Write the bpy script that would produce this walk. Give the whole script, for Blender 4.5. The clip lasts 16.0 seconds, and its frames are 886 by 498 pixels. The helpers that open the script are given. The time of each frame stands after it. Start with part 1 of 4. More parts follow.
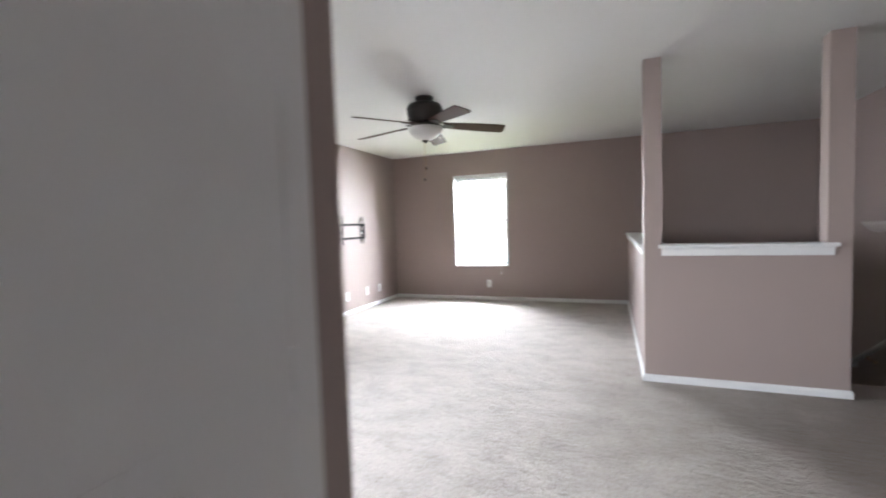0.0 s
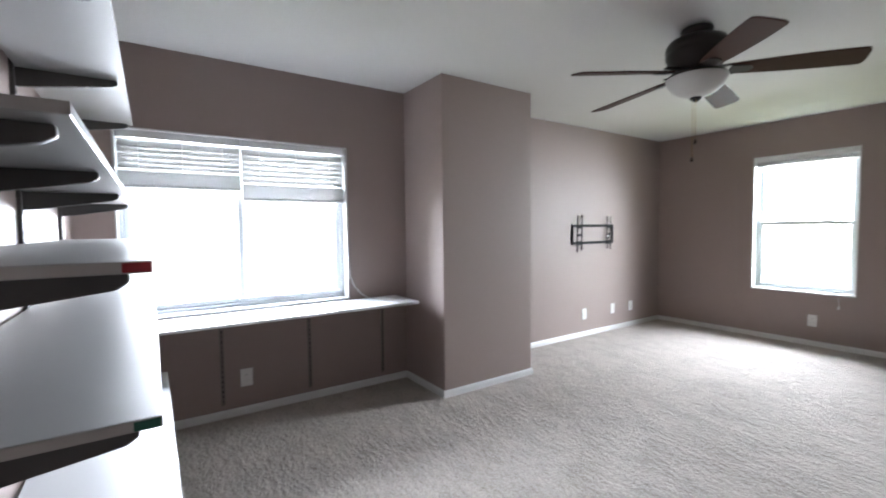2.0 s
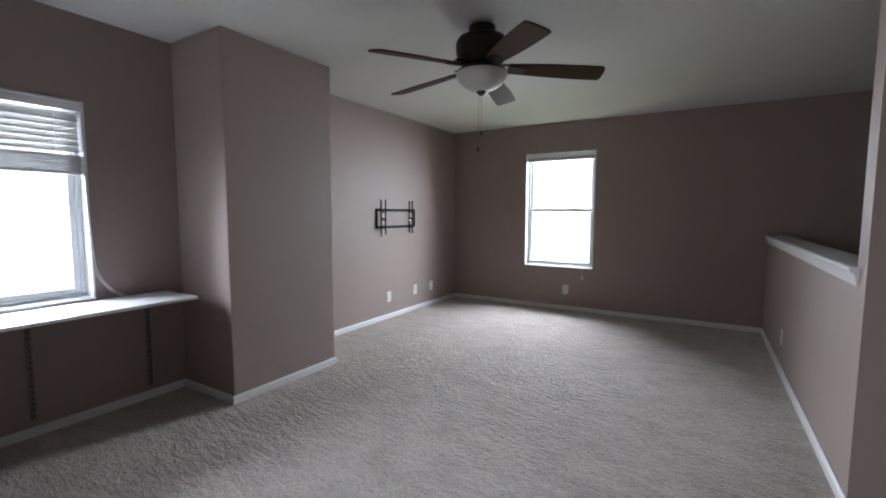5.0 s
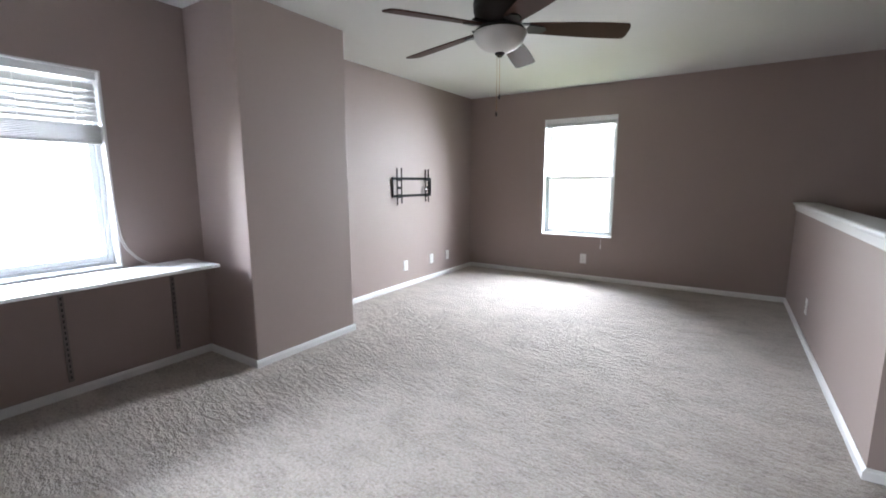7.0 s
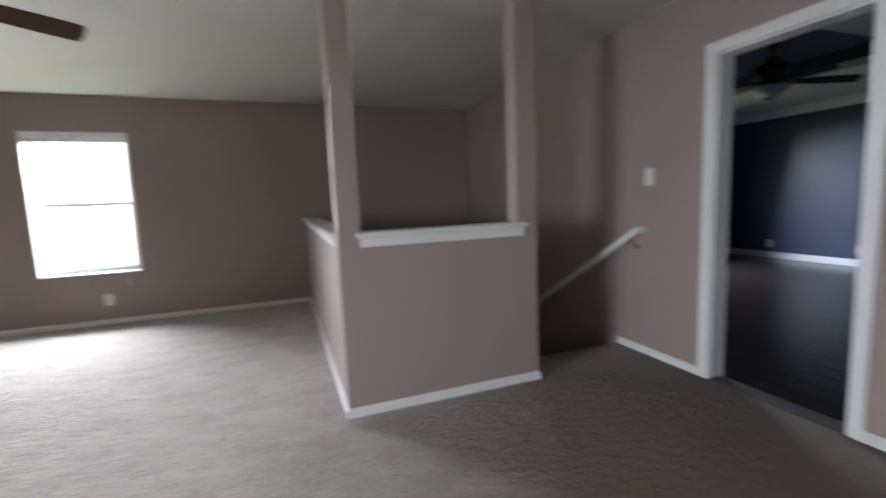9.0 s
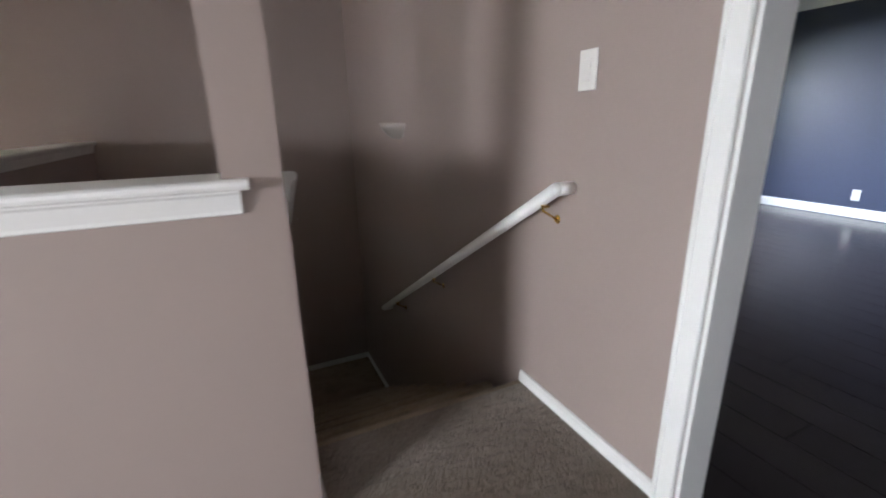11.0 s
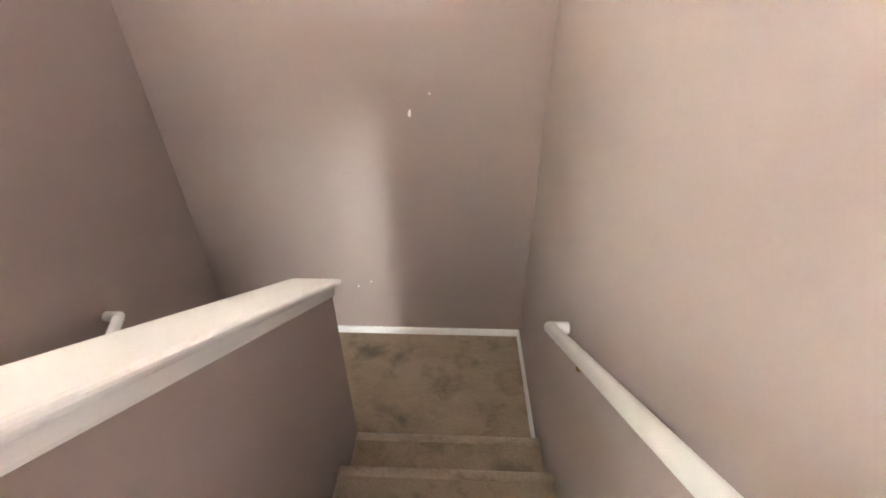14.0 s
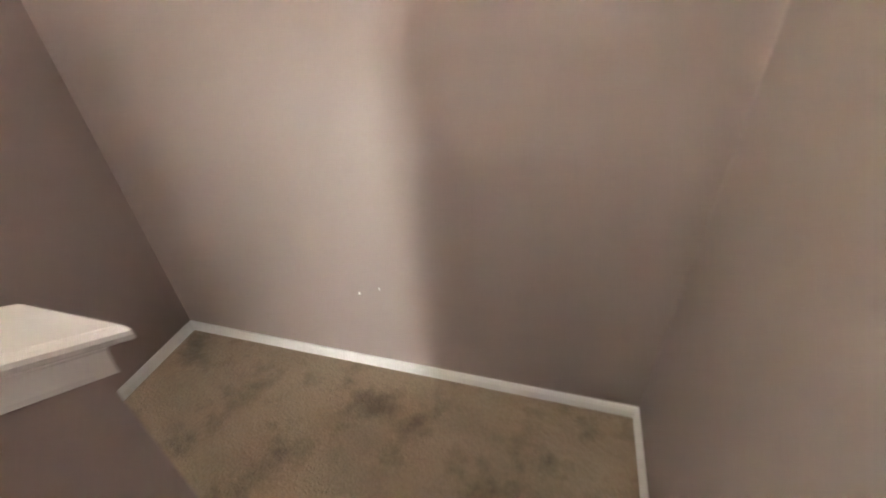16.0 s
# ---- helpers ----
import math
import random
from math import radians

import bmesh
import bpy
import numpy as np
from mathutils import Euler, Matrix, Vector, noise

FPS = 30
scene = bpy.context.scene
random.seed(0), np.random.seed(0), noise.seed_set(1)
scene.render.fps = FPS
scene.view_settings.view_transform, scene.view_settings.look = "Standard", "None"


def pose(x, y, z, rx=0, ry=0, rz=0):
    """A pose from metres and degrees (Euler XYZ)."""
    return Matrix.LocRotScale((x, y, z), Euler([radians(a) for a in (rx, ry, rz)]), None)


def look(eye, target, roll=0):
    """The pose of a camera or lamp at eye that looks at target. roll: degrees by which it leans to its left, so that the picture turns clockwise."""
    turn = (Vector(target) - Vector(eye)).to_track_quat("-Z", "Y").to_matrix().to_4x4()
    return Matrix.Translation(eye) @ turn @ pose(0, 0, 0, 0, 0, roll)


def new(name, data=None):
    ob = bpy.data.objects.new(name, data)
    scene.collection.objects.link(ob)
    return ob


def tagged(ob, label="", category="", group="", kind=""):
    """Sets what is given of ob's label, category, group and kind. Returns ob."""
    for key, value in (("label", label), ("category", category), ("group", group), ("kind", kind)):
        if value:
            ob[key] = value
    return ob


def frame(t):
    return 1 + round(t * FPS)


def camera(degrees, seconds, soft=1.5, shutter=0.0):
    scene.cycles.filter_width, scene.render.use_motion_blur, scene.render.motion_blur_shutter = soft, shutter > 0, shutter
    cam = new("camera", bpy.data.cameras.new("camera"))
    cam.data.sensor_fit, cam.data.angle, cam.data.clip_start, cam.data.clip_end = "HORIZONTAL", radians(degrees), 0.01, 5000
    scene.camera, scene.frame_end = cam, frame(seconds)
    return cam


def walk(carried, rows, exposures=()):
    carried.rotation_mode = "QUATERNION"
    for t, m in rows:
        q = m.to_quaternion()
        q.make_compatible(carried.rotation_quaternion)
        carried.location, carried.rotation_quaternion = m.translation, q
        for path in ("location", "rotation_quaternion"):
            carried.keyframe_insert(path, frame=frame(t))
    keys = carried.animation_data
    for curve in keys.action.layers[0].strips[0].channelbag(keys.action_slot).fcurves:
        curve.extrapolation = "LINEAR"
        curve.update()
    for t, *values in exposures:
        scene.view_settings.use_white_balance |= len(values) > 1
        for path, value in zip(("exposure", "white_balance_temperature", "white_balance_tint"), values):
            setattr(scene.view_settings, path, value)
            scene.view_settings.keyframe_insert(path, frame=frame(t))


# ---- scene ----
cam = camera(91.5, 16.0, soft=1.9, shutter=0.5)
PATH = [
    (0, (3.519, -0.771, 1.238), (2.793, 1.09, 1.127), -1.9),
    (0.2, (3.503, -0.607, 1.234), (2.876, 1.29, 1.141), -2.0),
    (0.5, (3.437, -0.362, 1.264), (2.815, 1.539, 1.236), -3.1),
    (1, (3.393, 0.04, 1.254), (2.475, 1.816, 1.23), -2.2),
    (1.5, (3.312, 0.254, 1.29), (1.877, 1.646, 1.235), -0.4),
    (2, (3.224, 0.277, 1.281), (1.568, 1.394, 1.182), -0.6),
    (2.5, (3.177, 0.277, 1.269), (1.477, 1.321, 1.122), -0.6),
    (3, (3.161, 0.302, 1.267), (1.508, 1.416, 1.117), -0.2),
    (3.5, (3.155, 0.338, 1.274), (1.629, 1.622, 1.12), -0.5),
    (4, (3.133, 0.369, 1.275), (1.801, 1.829, 1.115), -0.4),
    (4.5, (3.17, 0.397, 1.275), (2.009, 2.016, 1.096), 0.2),
    (5, (3.176, 0.421, 1.27), (2.145, 2.126, 1.097), 0.2),
    (7.5, (3.163, 0.432, 1.257), (2.072, 2.077, 0.932), -0.2),
    (8, (3.237, 0.453, 1.252), (2.42, 2.267, 1.05), -1.4),
    (8.5, (3.343, 0.449, 1.214), (3.292, 2.444, 1.08), -1.8),
    (8.8, (3.424, 0.442, 1.208), (3.81, 2.392, 1.004), -2.1),
    (9, (3.477, 0.442, 1.203), (4.166, 2.305, 0.973), -2.3),
    (9.2, (3.545, 0.489, 1.198), (4.382, 2.281, 0.905), -2.5),
    (11.3, (5.051, 1.929, 1.142), (5.851, 3.666, 0.558), -1.3),
    (11.5, (5.133, 2.085, 1.131), (5.855, 3.87, 0.59), -0.2),
    (11.7, (5.247, 2.267, 1.143), (5.865, 4.061, 0.512), -0.4),
    (12, (5.413, 2.552, 1.105), (5.79, 4.386, 0.401), -1.7),
    (12.5, (5.519, 2.881, 1.095), (5.518, 4.649, 0.159), 0.0),
    (13, (5.512, 3.203, 1.052), (5.476, 4.872, -0.051), -0.7),
    (13.5, (5.508, 3.5, 0.926), (5.341, 5.19, -0.13), -0.6),
    (14, (5.51, 3.766, 0.787), (5.437, 5.436, -0.311), -0.4),
    (14.5, (5.501, 4.017, 0.633), (5.396, 5.65, -0.517), -1.3),
    (15, (5.503, 4.29, 0.444), (5.383, 5.886, -0.756), -1.3),
    (15.5, (5.521, 4.58, 0.265), (5.317, 6.165, -0.937), -2.8),
    (16, (5.542, 4.875, 0.112), (5.066, 6.434, -1.047), -2.9),
]
EXPOSURE = [(0.0, 3.2, 6180, 14), (1.0, 2.95, 6120, 14), (1.5, 2.75, 6120, 13), (2.5, 2.1, 6050, 13), (4.0, 1.5, 6040, 13), (5.0, 1.65, 6060, 14), (7.3, 2.6, 6100, 14), (8.5, 2.6, 6220, 15), (9.2, 2.4, 6210, 15),
            (11.3, 3.85, 6470, 14), (12.0, 4.8, 6550, 14), (12.5, 5.6, 6550, 14), (13.0, 6.35, 6520, 13), (13.5, 6.9, 6600, 14), (14.5, 7.45, 6720, 15), (15.0, 7.4, 6720, 15), (16.0, 7.32, 6830, 14)]
walk(cam, [(t, look(eye, target, roll)) for t, eye, target, roll in PATH], EXPOSURE)

# ---- world, sun, exposure ----
world = bpy.data.worlds.new("sky")
scene.world = world
world.use_nodes = True
wn = world.node_tree
wn.nodes.clear()
sky = wn.nodes.new("ShaderNodeTexSky")
sky.sky_type = 'NISHITA'
sky.sun_disc = False
sky.sun_elevation = radians(52)
sky.sun_rotation = radians(150)
sky.dust_density = 4.0
wbg = wn.nodes.new("ShaderNodeBackground")
wbg.inputs["Strength"].default_value = 0.15
wout = wn.nodes.new("ShaderNodeOutputWorld")
wn.links.new(sky.outputs[0], wbg.inputs[0])
wn.links.new(wbg.outputs[0], wout.inputs[0])
sun = new("sun", bpy.data.lights.new("sun", 'SUN'))
sun.data.energy = 3.0
sun.data.angle = radians(12)
sun.data.color = (1.0, 0.97, 0.92)
sun.matrix_world = look((6, -14, 22), (0, 0, 0))


def window_light(name, centre, aim, w, h, watts, spread=140, colour=(0.90, 0.96, 1.0)):
    """Daylight that comes in through one window opening."""
    lamp = new(name, bpy.data.lights.new(name, 'AREA'))
    lamp.data.shape, lamp.data.size, lamp.data.size_y = 'RECTANGLE', w, h
    lamp.data.energy = watts
    lamp.data.spread = radians(spread)
    lamp.data.color = colour
    lamp.matrix_world = look(centre, aim)
    return lamp


WEST_W, NORTH_W, LAWN_W, NAVY_W, LOWER_W, START_W = 170, 310, 1.8, 200, 1.8, 4.5
window_light("sky_light_west", (-1.40, 0.85, 1.58), (0.60, 0.83, 1.00), 3.0, 1.5, WEST_W, 170)
window_light("sky_light_north", (1.85, 7.45, 1.98), (1.60, 6.10, 1.35), 3.4, 1.9, NORTH_W, 170)
window_light("lawn_light_north", (1.55, 6.30, 0.75), (1.40, 5.30, 2.00), 0.8, 0.5, LAWN_W, 150, (0.80, 1.0, 0.50))
window_light("sky_light_bedroom", (8.5, 7.30, 2.30), (9.4, 5.0, 0.80), 2.2, 1.4, NAVY_W, 150, (0.80, 0.90, 1.0))
window_light("sky_light_lower", (2.95, -2.09, -1.25), (3.7, 1.0, -1.05), 1.3, 0.9, LOWER_W, 140, (0.84, 0.94, 1.0))
window_light("sky_light_start", (2.6, -3.19, 1.5), (3.6, 0.0, 1.0), 1.0, 1.0, START_W)


# ---- materials ----
def material(name, colour, rough=0.6, metal=0.0, grain=0.0, scale=40.0, bump=0.0, bump_scale=200.0, blotch=0.0, blotch_scale=1.5, spec=0.5, tint=None, random_tone=0.0):
    """A plain surface with grain and blotches in its colour, and fine relief."""
    m = bpy.data.materials.new(name)
    m.use_nodes = True
    t = m.node_tree
    b = t.nodes["Principled BSDF"]
    b.inputs["Roughness"].default_value = rough
    b.inputs["Metallic"].default_value = metal
    b.inputs["Specular IOR Level"].default_value = spec
    geo = t.nodes.new("ShaderNodeNewGeometry")
    c1 = (*colour, 1)
    dark = tint or tuple(v * 0.7 for v in colour)
    mix = t.nodes.new("ShaderNodeMix")
    mix.data_type = 'RGBA'
    mix.inputs[6].default_value = c1
    mix.inputs[7].default_value = (*dark, 1)
    add = t.nodes.new("ShaderNodeMath")
    add.operation = 'ADD'
    for socket, amount, s, detail in ((0, grain, scale, 4.0), (1, blotch, blotch_scale, 3.0)):
        n = t.nodes.new("ShaderNodeTexNoise")
        n.inputs["Scale"].default_value = s
        n.inputs["Detail"].default_value = detail
        t.links.new(geo.outputs["Position"], n.inputs["Vector"])
        mul = t.nodes.new("ShaderNodeMath")
        mul.operation = 'MULTIPLY'
        mul.inputs[1].default_value = amount
        t.links.new(n.outputs[0], mul.inputs[0])
        t.links.new(mul.outputs[0], add.inputs[socket])
    fac = add.outputs[0]
    if random_tone:
        info = t.nodes.new("ShaderNodeObjectInfo")
        mad = t.nodes.new("ShaderNodeMath")
        mad.operation = 'MULTIPLY_ADD'
        mad.inputs[1].default_value = random_tone
        t.links.new(info.outputs["Random"], mad.inputs[0])
        t.links.new(fac, mad.inputs[2])
        fac = mad.outputs[0]
    t.links.new(fac, mix.inputs[0])
    t.links.new(mix.outputs[2], b.inputs["Base Color"])
    if bump:
        n = t.nodes.new("ShaderNodeTexNoise")
        n.inputs["Scale"].default_value = bump_scale
        n.inputs["Detail"].default_value = 3.0
        t.links.new(geo.outputs["Position"], n.inputs["Vector"])
        bp = t.nodes.new("ShaderNodeBump")
        bp.inputs["Strength"].default_value = bump
        bp.inputs["Distance"].default_value = 0.004
        t.links.new(n.outputs[0], bp.inputs["Height"])
        t.links.new(bp.outputs[0], b.inputs["Normal"])
    return m


def carpet_material(name, colour, dark, wear, wear_scale, tufts, lumps=1.9, path_soil_shade=None, soil_edge=(0.5, 0.72), shade_dashes=0.0):
    """Cut-pile carpet: tufts, painted tuft shadows, swept pile in broad strokes, and soiling."""
    m = material(name, colour, rough=0.95, spec=0.1, tint=dark)
    t = m.node_tree
    b = t.nodes["Principled BSDF"]
    geo = t.nodes.new("ShaderNodeNewGeometry")

    def noise_of(scale, detail, stretch=(1, 1, 1), rough=0.6):
        mp = t.nodes.new("ShaderNodeMapping")
        mp.inputs["Scale"].default_value = stretch
        mp.inputs["Rotation"].default_value = (0, 0, 0.5)
        t.links.new(geo.outputs["Position"], mp.inputs["Vector"])
        n = t.nodes.new("ShaderNodeTexNoise")
        n.inputs["Scale"].default_value = scale
        n.inputs["Detail"].default_value = detail
        n.inputs["Roughness"].default_value = rough
        t.links.new(mp.outputs[0], n.inputs["Vector"])
        return n.outputs[0]

    def scaled(socket, lo, hi, to):
        r = t.nodes.new("ShaderNodeMapRange")
        r.inputs["From Min"].default_value = lo
        r.inputs["From Max"].default_value = hi
        r.inputs["To Max"].default_value = to
        t.links.new(socket, r.inputs["Value"])
        return r.outputs[0]

    tuft = noise_of(70, 4)
    sweep = noise_of(4.0, 4, (1.0, 1.7, 1.0))
    soil = noise_of(wear_scale, 4)
    total = None
    # short dark dashes put the shadows between tufts into the colour
    dash = noise_of(24, 3, (1, 2.6, 1), 0.5)
    for s in (scaled(tuft, 0.38, 0.66, tufts), scaled(dash, 0.54, 0.70, shade_dashes), scaled(sweep, 0.42, 0.65, 0.22), scaled(soil, *soil_edge, wear)):
        if total is None:
            total = s
        else:
            a = t.nodes.new("ShaderNodeMath")
            a.operation = 'ADD'
            t.links.new(total, a.inputs[0])
            t.links.new(s, a.inputs[1])
            total = a.outputs[0]
    mixes = [n for n in t.nodes if n.bl_idname == "ShaderNodeMix"]
    t.links.new(total, mixes[0].inputs[0])
    if path_soil_shade:
        # brown soiling round the stair head, with the hall's shade mixed into its colour
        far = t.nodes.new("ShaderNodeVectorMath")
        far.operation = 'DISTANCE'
        far.inputs[1].default_value = path_soil_shade
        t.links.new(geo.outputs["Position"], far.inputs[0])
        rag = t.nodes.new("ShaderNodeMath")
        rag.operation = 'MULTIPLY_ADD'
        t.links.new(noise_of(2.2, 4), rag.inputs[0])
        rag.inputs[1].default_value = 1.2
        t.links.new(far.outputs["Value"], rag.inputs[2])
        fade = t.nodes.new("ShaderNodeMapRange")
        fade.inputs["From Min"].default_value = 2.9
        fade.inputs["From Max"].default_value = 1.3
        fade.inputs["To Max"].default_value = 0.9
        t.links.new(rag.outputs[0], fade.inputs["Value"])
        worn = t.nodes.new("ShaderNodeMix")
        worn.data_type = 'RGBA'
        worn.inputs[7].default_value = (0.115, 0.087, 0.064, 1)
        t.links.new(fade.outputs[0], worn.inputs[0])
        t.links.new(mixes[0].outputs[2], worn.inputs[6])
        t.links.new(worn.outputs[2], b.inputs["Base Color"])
    hsum = t.nodes.new("ShaderNodeMath")
    hsum.operation = 'ADD'
    t.links.new(noise_of(110, 2), hsum.inputs[0])
    lump = t.nodes.new("ShaderNodeMath")
    lump.operation = 'MULTIPLY_ADD'
    t.links.new(noise_of(13, 3, (1, 2.2, 1)), lump.inputs[0])
    lump.inputs[1].default_value = lumps
    t.links.new(noise_of(38, 3, (1, 1.4, 1)), lump.inputs[2])
    t.links.new(lump.outputs[0], hsum.inputs[1])
    bp = t.nodes.new("ShaderNodeBump")
    bp.inputs["Strength"].default_value = 0.9
    bp.inputs["Distance"].default_value = 0.012
    t.links.new(hsum.outputs[0], bp.inputs["Height"])
    t.links.new(bp.outputs[0], b.inputs["Normal"])
    b.inputs["Sheen Weight"].default_value = 0.15
    b.inputs["Sheen Roughness"].default_value = 0.5
    return m


PAINT = material("taupe_wall_paint", (0.30, 0.238, 0.217), 0.55, grain=0.10, scale=60, bump=0.12, bump_scale=130, blotch=0.22, blotch_scale=1.3, spec=0.35)
CEIL = material("white_ceiling_texture", (0.57, 0.56, 0.54), 0.9, grain=0.08, scale=50, bump=0.5, bump_scale=70, blotch=0.1, spec=0.2)
TRIM = material("white_trim_paint", (0.66, 0.66, 0.65), 0.38, grain=0.05, scale=30, bump=0.06, bump_scale=60, blotch=0.06)
CAPM = material("white_cap_paint", (0.66, 0.655, 0.64), 0.36, grain=0.06, scale=20, bump=0.08, bump_scale=40, blotch=0.10, blotch_scale=4)
CARPET = carpet_material("beige_carpet", (0.53, 0.478, 0.43), (0.20, 0.17, 0.145), 0.14, 1.6, 0.42, 2.6, path_soil_shade=(5.3, 1.9, 0.0), shade_dashes=0.34)
STAIRC = carpet_material("worn_stair_carpet", (0.30, 0.228, 0.155), (0.085, 0.062, 0.040), 0.52, 5.0, 0.17, 0.6, soil_edge=(0.50, 0.66))
# paler nosings: the light caught on the step edges, put into colour
NOSEC = carpet_material("lit_nosing_carpet", (0.40, 0.315, 0.225), (0.16, 0.12, 0.08), 0.35, 9.0, 0.3, 0.8)
STAIRC.node_tree.nodes["Principled BSDF"].inputs["Sheen Weight"].default_value = 0.35
STAIRC.node_tree.nodes["Bump"].inputs["Strength"].default_value = 0.5
MELA = material("white_melamine", (0.80, 0.81, 0.82), 0.28, grain=0.03, scale=20, blotch=0.05)
# white boards coloured grey to stand in for the weaker light on them
SHELFM = material("dimmed_white_shelf_board", (0.33, 0.33, 0.33), 0.42, grain=0.06, scale=20, blotch=0.12, blotch_scale=3)
EDGE = material("grey_melamine_edge", (0.42, 0.40, 0.38), 0.5, grain=0.1, scale=80)
GREYM = material("grey_steel_bracket", (0.075, 0.072, 0.070), 0.45, metal=0.3, grain=0.2, scale=60, bump=0.1, bump_scale=300)
STDM = material("taupe_steel_standard", (0.17, 0.14, 0.13), 0.5, metal=0.2, grain=0.2, scale=60)
BLACK = material("black_steel", (0.008, 0.008, 0.008), 0.65, spec=0.12, grain=0.3, scale=80)
BRONZE = material("dark_bronze", (0.015, 0.010, 0.0085), 0.45, metal=0.25, grain=0.4, scale=60)
BLADE = material("walnut_blade", (0.048, 0.018, 0.012), 0.68, spec=0.16, grain=0.7, scale=25, blotch=0.3, blotch_scale=6)
BOWL = material("frosted_glass", (0.54, 0.53, 0.50), 0.6, grain=0.15, scale=9, blotch=0.3, blotch_scale=12)
PLATE = material("white_plastic", (0.62, 0.61, 0.59), 0.3, grain=0.03)
SLOT = material("dark_slot", (0.02, 0.02, 0.02), 0.6)
VINYL = material("white_vinyl", (0.66, 0.69, 0.72), 0.35, grain=0.03, scale=30)
SLAT = material("white_faux_wood_slat", (0.46, 0.46, 0.45), 0.45, grain=0.10, scale=30, blotch=0.1)
st = SLAT.node_tree
sb = st.nodes["Principled BSDF"]
so = [n for n in st.nodes if n.bl_idname == "ShaderNodeOutputMaterial"][0]
stl = st.nodes.new("ShaderNodeBsdfTranslucent")
stl.inputs["Color"].default_value = (0.62, 0.63, 0.62, 1)
smx = st.nodes.new("ShaderNodeMixShader")
smx.inputs[0].default_value = 0.02
st.links.new(sb.outputs[0], smx.inputs[1])
st.links.new(stl.outputs[0], smx.inputs[2])
st.links.new(smx.outputs[0], so.inputs["Surface"])
CORD = material("white_cord", (0.72, 0.72, 0.70), 0.8)
BRASS = material("polished_brass", (0.70, 0.47, 0.16), 0.25, metal=1.0, grain=0.15, scale=80)
NAVY = material("navy_wall_paint", (0.031, 0.041, 0.082), 0.42, grain=0.15, scale=50, bump=0.2, bump_scale=120, blotch=0.25)
DARKWOOD = material("dark_plank", (0.012, 0.009, 0.009), 0.2, spec=0.3, grain=0.5, scale=14, blotch=0.4, blotch_scale=5, bump=0.1, bump_scale=80, random_tone=0.5)
RED = material("red_sticker", (0.33, 0.02, 0.03), 0.4)
GREEN = material("green_sticker", (0.01, 0.09, 0.06), 0.4)
SCUFF = material("bare_plaster", (0.80, 0.77, 0.72), 0.9, grain=0.2, scale=200)
SCONCE = material("ivory_plaster_sconce", (0.33, 0.285, 0.26), 0.55, grain=0.1, scale=40)
SIDING = material("white_siding", (0.78, 0.78, 0.76), 0.5, grain=0.08, scale=20, blotch=0.08)
SHUT = material("pale_louvre", (0.66, 0.67, 0.69), 0.5, grain=0.1)
ROOFM = material("grey_shingle", (0.16, 0.15, 0.15), 0.9, grain=0.5, scale=12, bump=0.5, bump_scale=20)
GRASS = material("dry_grass", (0.20, 0.21, 0.09), 0.95, grain=0.6, scale=8, blotch=0.5, blotch_scale=0.3, bump=0.8, bump_scale=30)
GLASS = bpy.data.materials.new("window_glass")
GLASS.use_nodes = True
gt = GLASS.node_tree
gt.nodes.clear()
go = gt.nodes.new("ShaderNodeOutputMaterial")
gm = gt.nodes.new("ShaderNodeMixShader")
gm.inputs[0].default_value = 0.06
ga = gt.nodes.new("ShaderNodeBsdfTransparent")
gb = gt.nodes.new("ShaderNodeBsdfGlossy")
gb.inputs["Roughness"].default_value = 0.02
gt.links.new(ga.outputs[0], gm.inputs[1])
gt.links.new(gb.outputs[0], gm.inputs[2])
gt.links.new(gm.outputs[0], go.inputs[0])


# ---- mesh helpers ----
def box(bm, x0, x1, y0, y1, z0, z1, bevel=0.0, segments=1):
    m = pose((x0 + x1) / 2, (y0 + y1) / 2, (z0 + z1) / 2) @ Matrix.Diagonal((x1 - x0, y1 - y0, z1 - z0, 1))
    made = bmesh.ops.create_cube(bm, size=1.0, matrix=m)
    if bevel:
        edges = list({e for v in made["verts"] for e in v.link_edges})
        bmesh.ops.bevel(bm, geom=edges, offset=bevel, segments=segments, affect='EDGES', profile=0.5)
    return bm


def cyl(bm, a, b, r, r2=None, seg=16):
    a, b = Vector(a), Vector(b)
    d = b - a
    m = Matrix.Translation((a + b) / 2) @ d.to_track_quat('Z', 'Y').to_matrix().to_4x4()
    bmesh.ops.create_cone(bm, cap_ends=True, segments=seg, radius1=r, radius2=r if r2 is None else r2, depth=d.length, matrix=m)
    return bm


def lathe(bm, profile, seg=32, at=(0, 0, 0), arc=2 * math.pi, start=0.0):
    """Spins rows of (radius, height) round the z axis."""
    full = abs(arc - 2 * math.pi) < 1e-6
    n = seg if full else seg + 1
    rings = []
    for r, z in profile:
        rings.append([bm.verts.new((at[0] + r * math.cos(start + arc * i / seg), at[1] + r * math.sin(start + arc * i / seg), at[2] + z)) for i in range(n)])
    for p, q in zip(rings, rings[1:]):
        for i in range(seg):
            j = (i + 1) % n
            bm.faces.new((p[i], p[j], q[j], q[i]))
    return bm


def prism(bm, outline, axis, lo, hi):
    """Extrudes a polygon given in the two other axes along one axis."""
    def at(u, v, w):
        return {"x": (w, u, v), "y": (u, w, v), "z": (u, v, w)}[axis]
    a = [bm.verts.new(at(u, v, lo)) for u, v in outline]
    b = [bm.verts.new(at(u, v, hi)) for u, v in outline]
    bm.faces.new(a)
    bm.faces.new(b[::-1])
    for i in range(len(a)):
        j = (i + 1) % len(a)
        bm.faces.new((a[i], b[i], b[j], a[j]))
    return bm


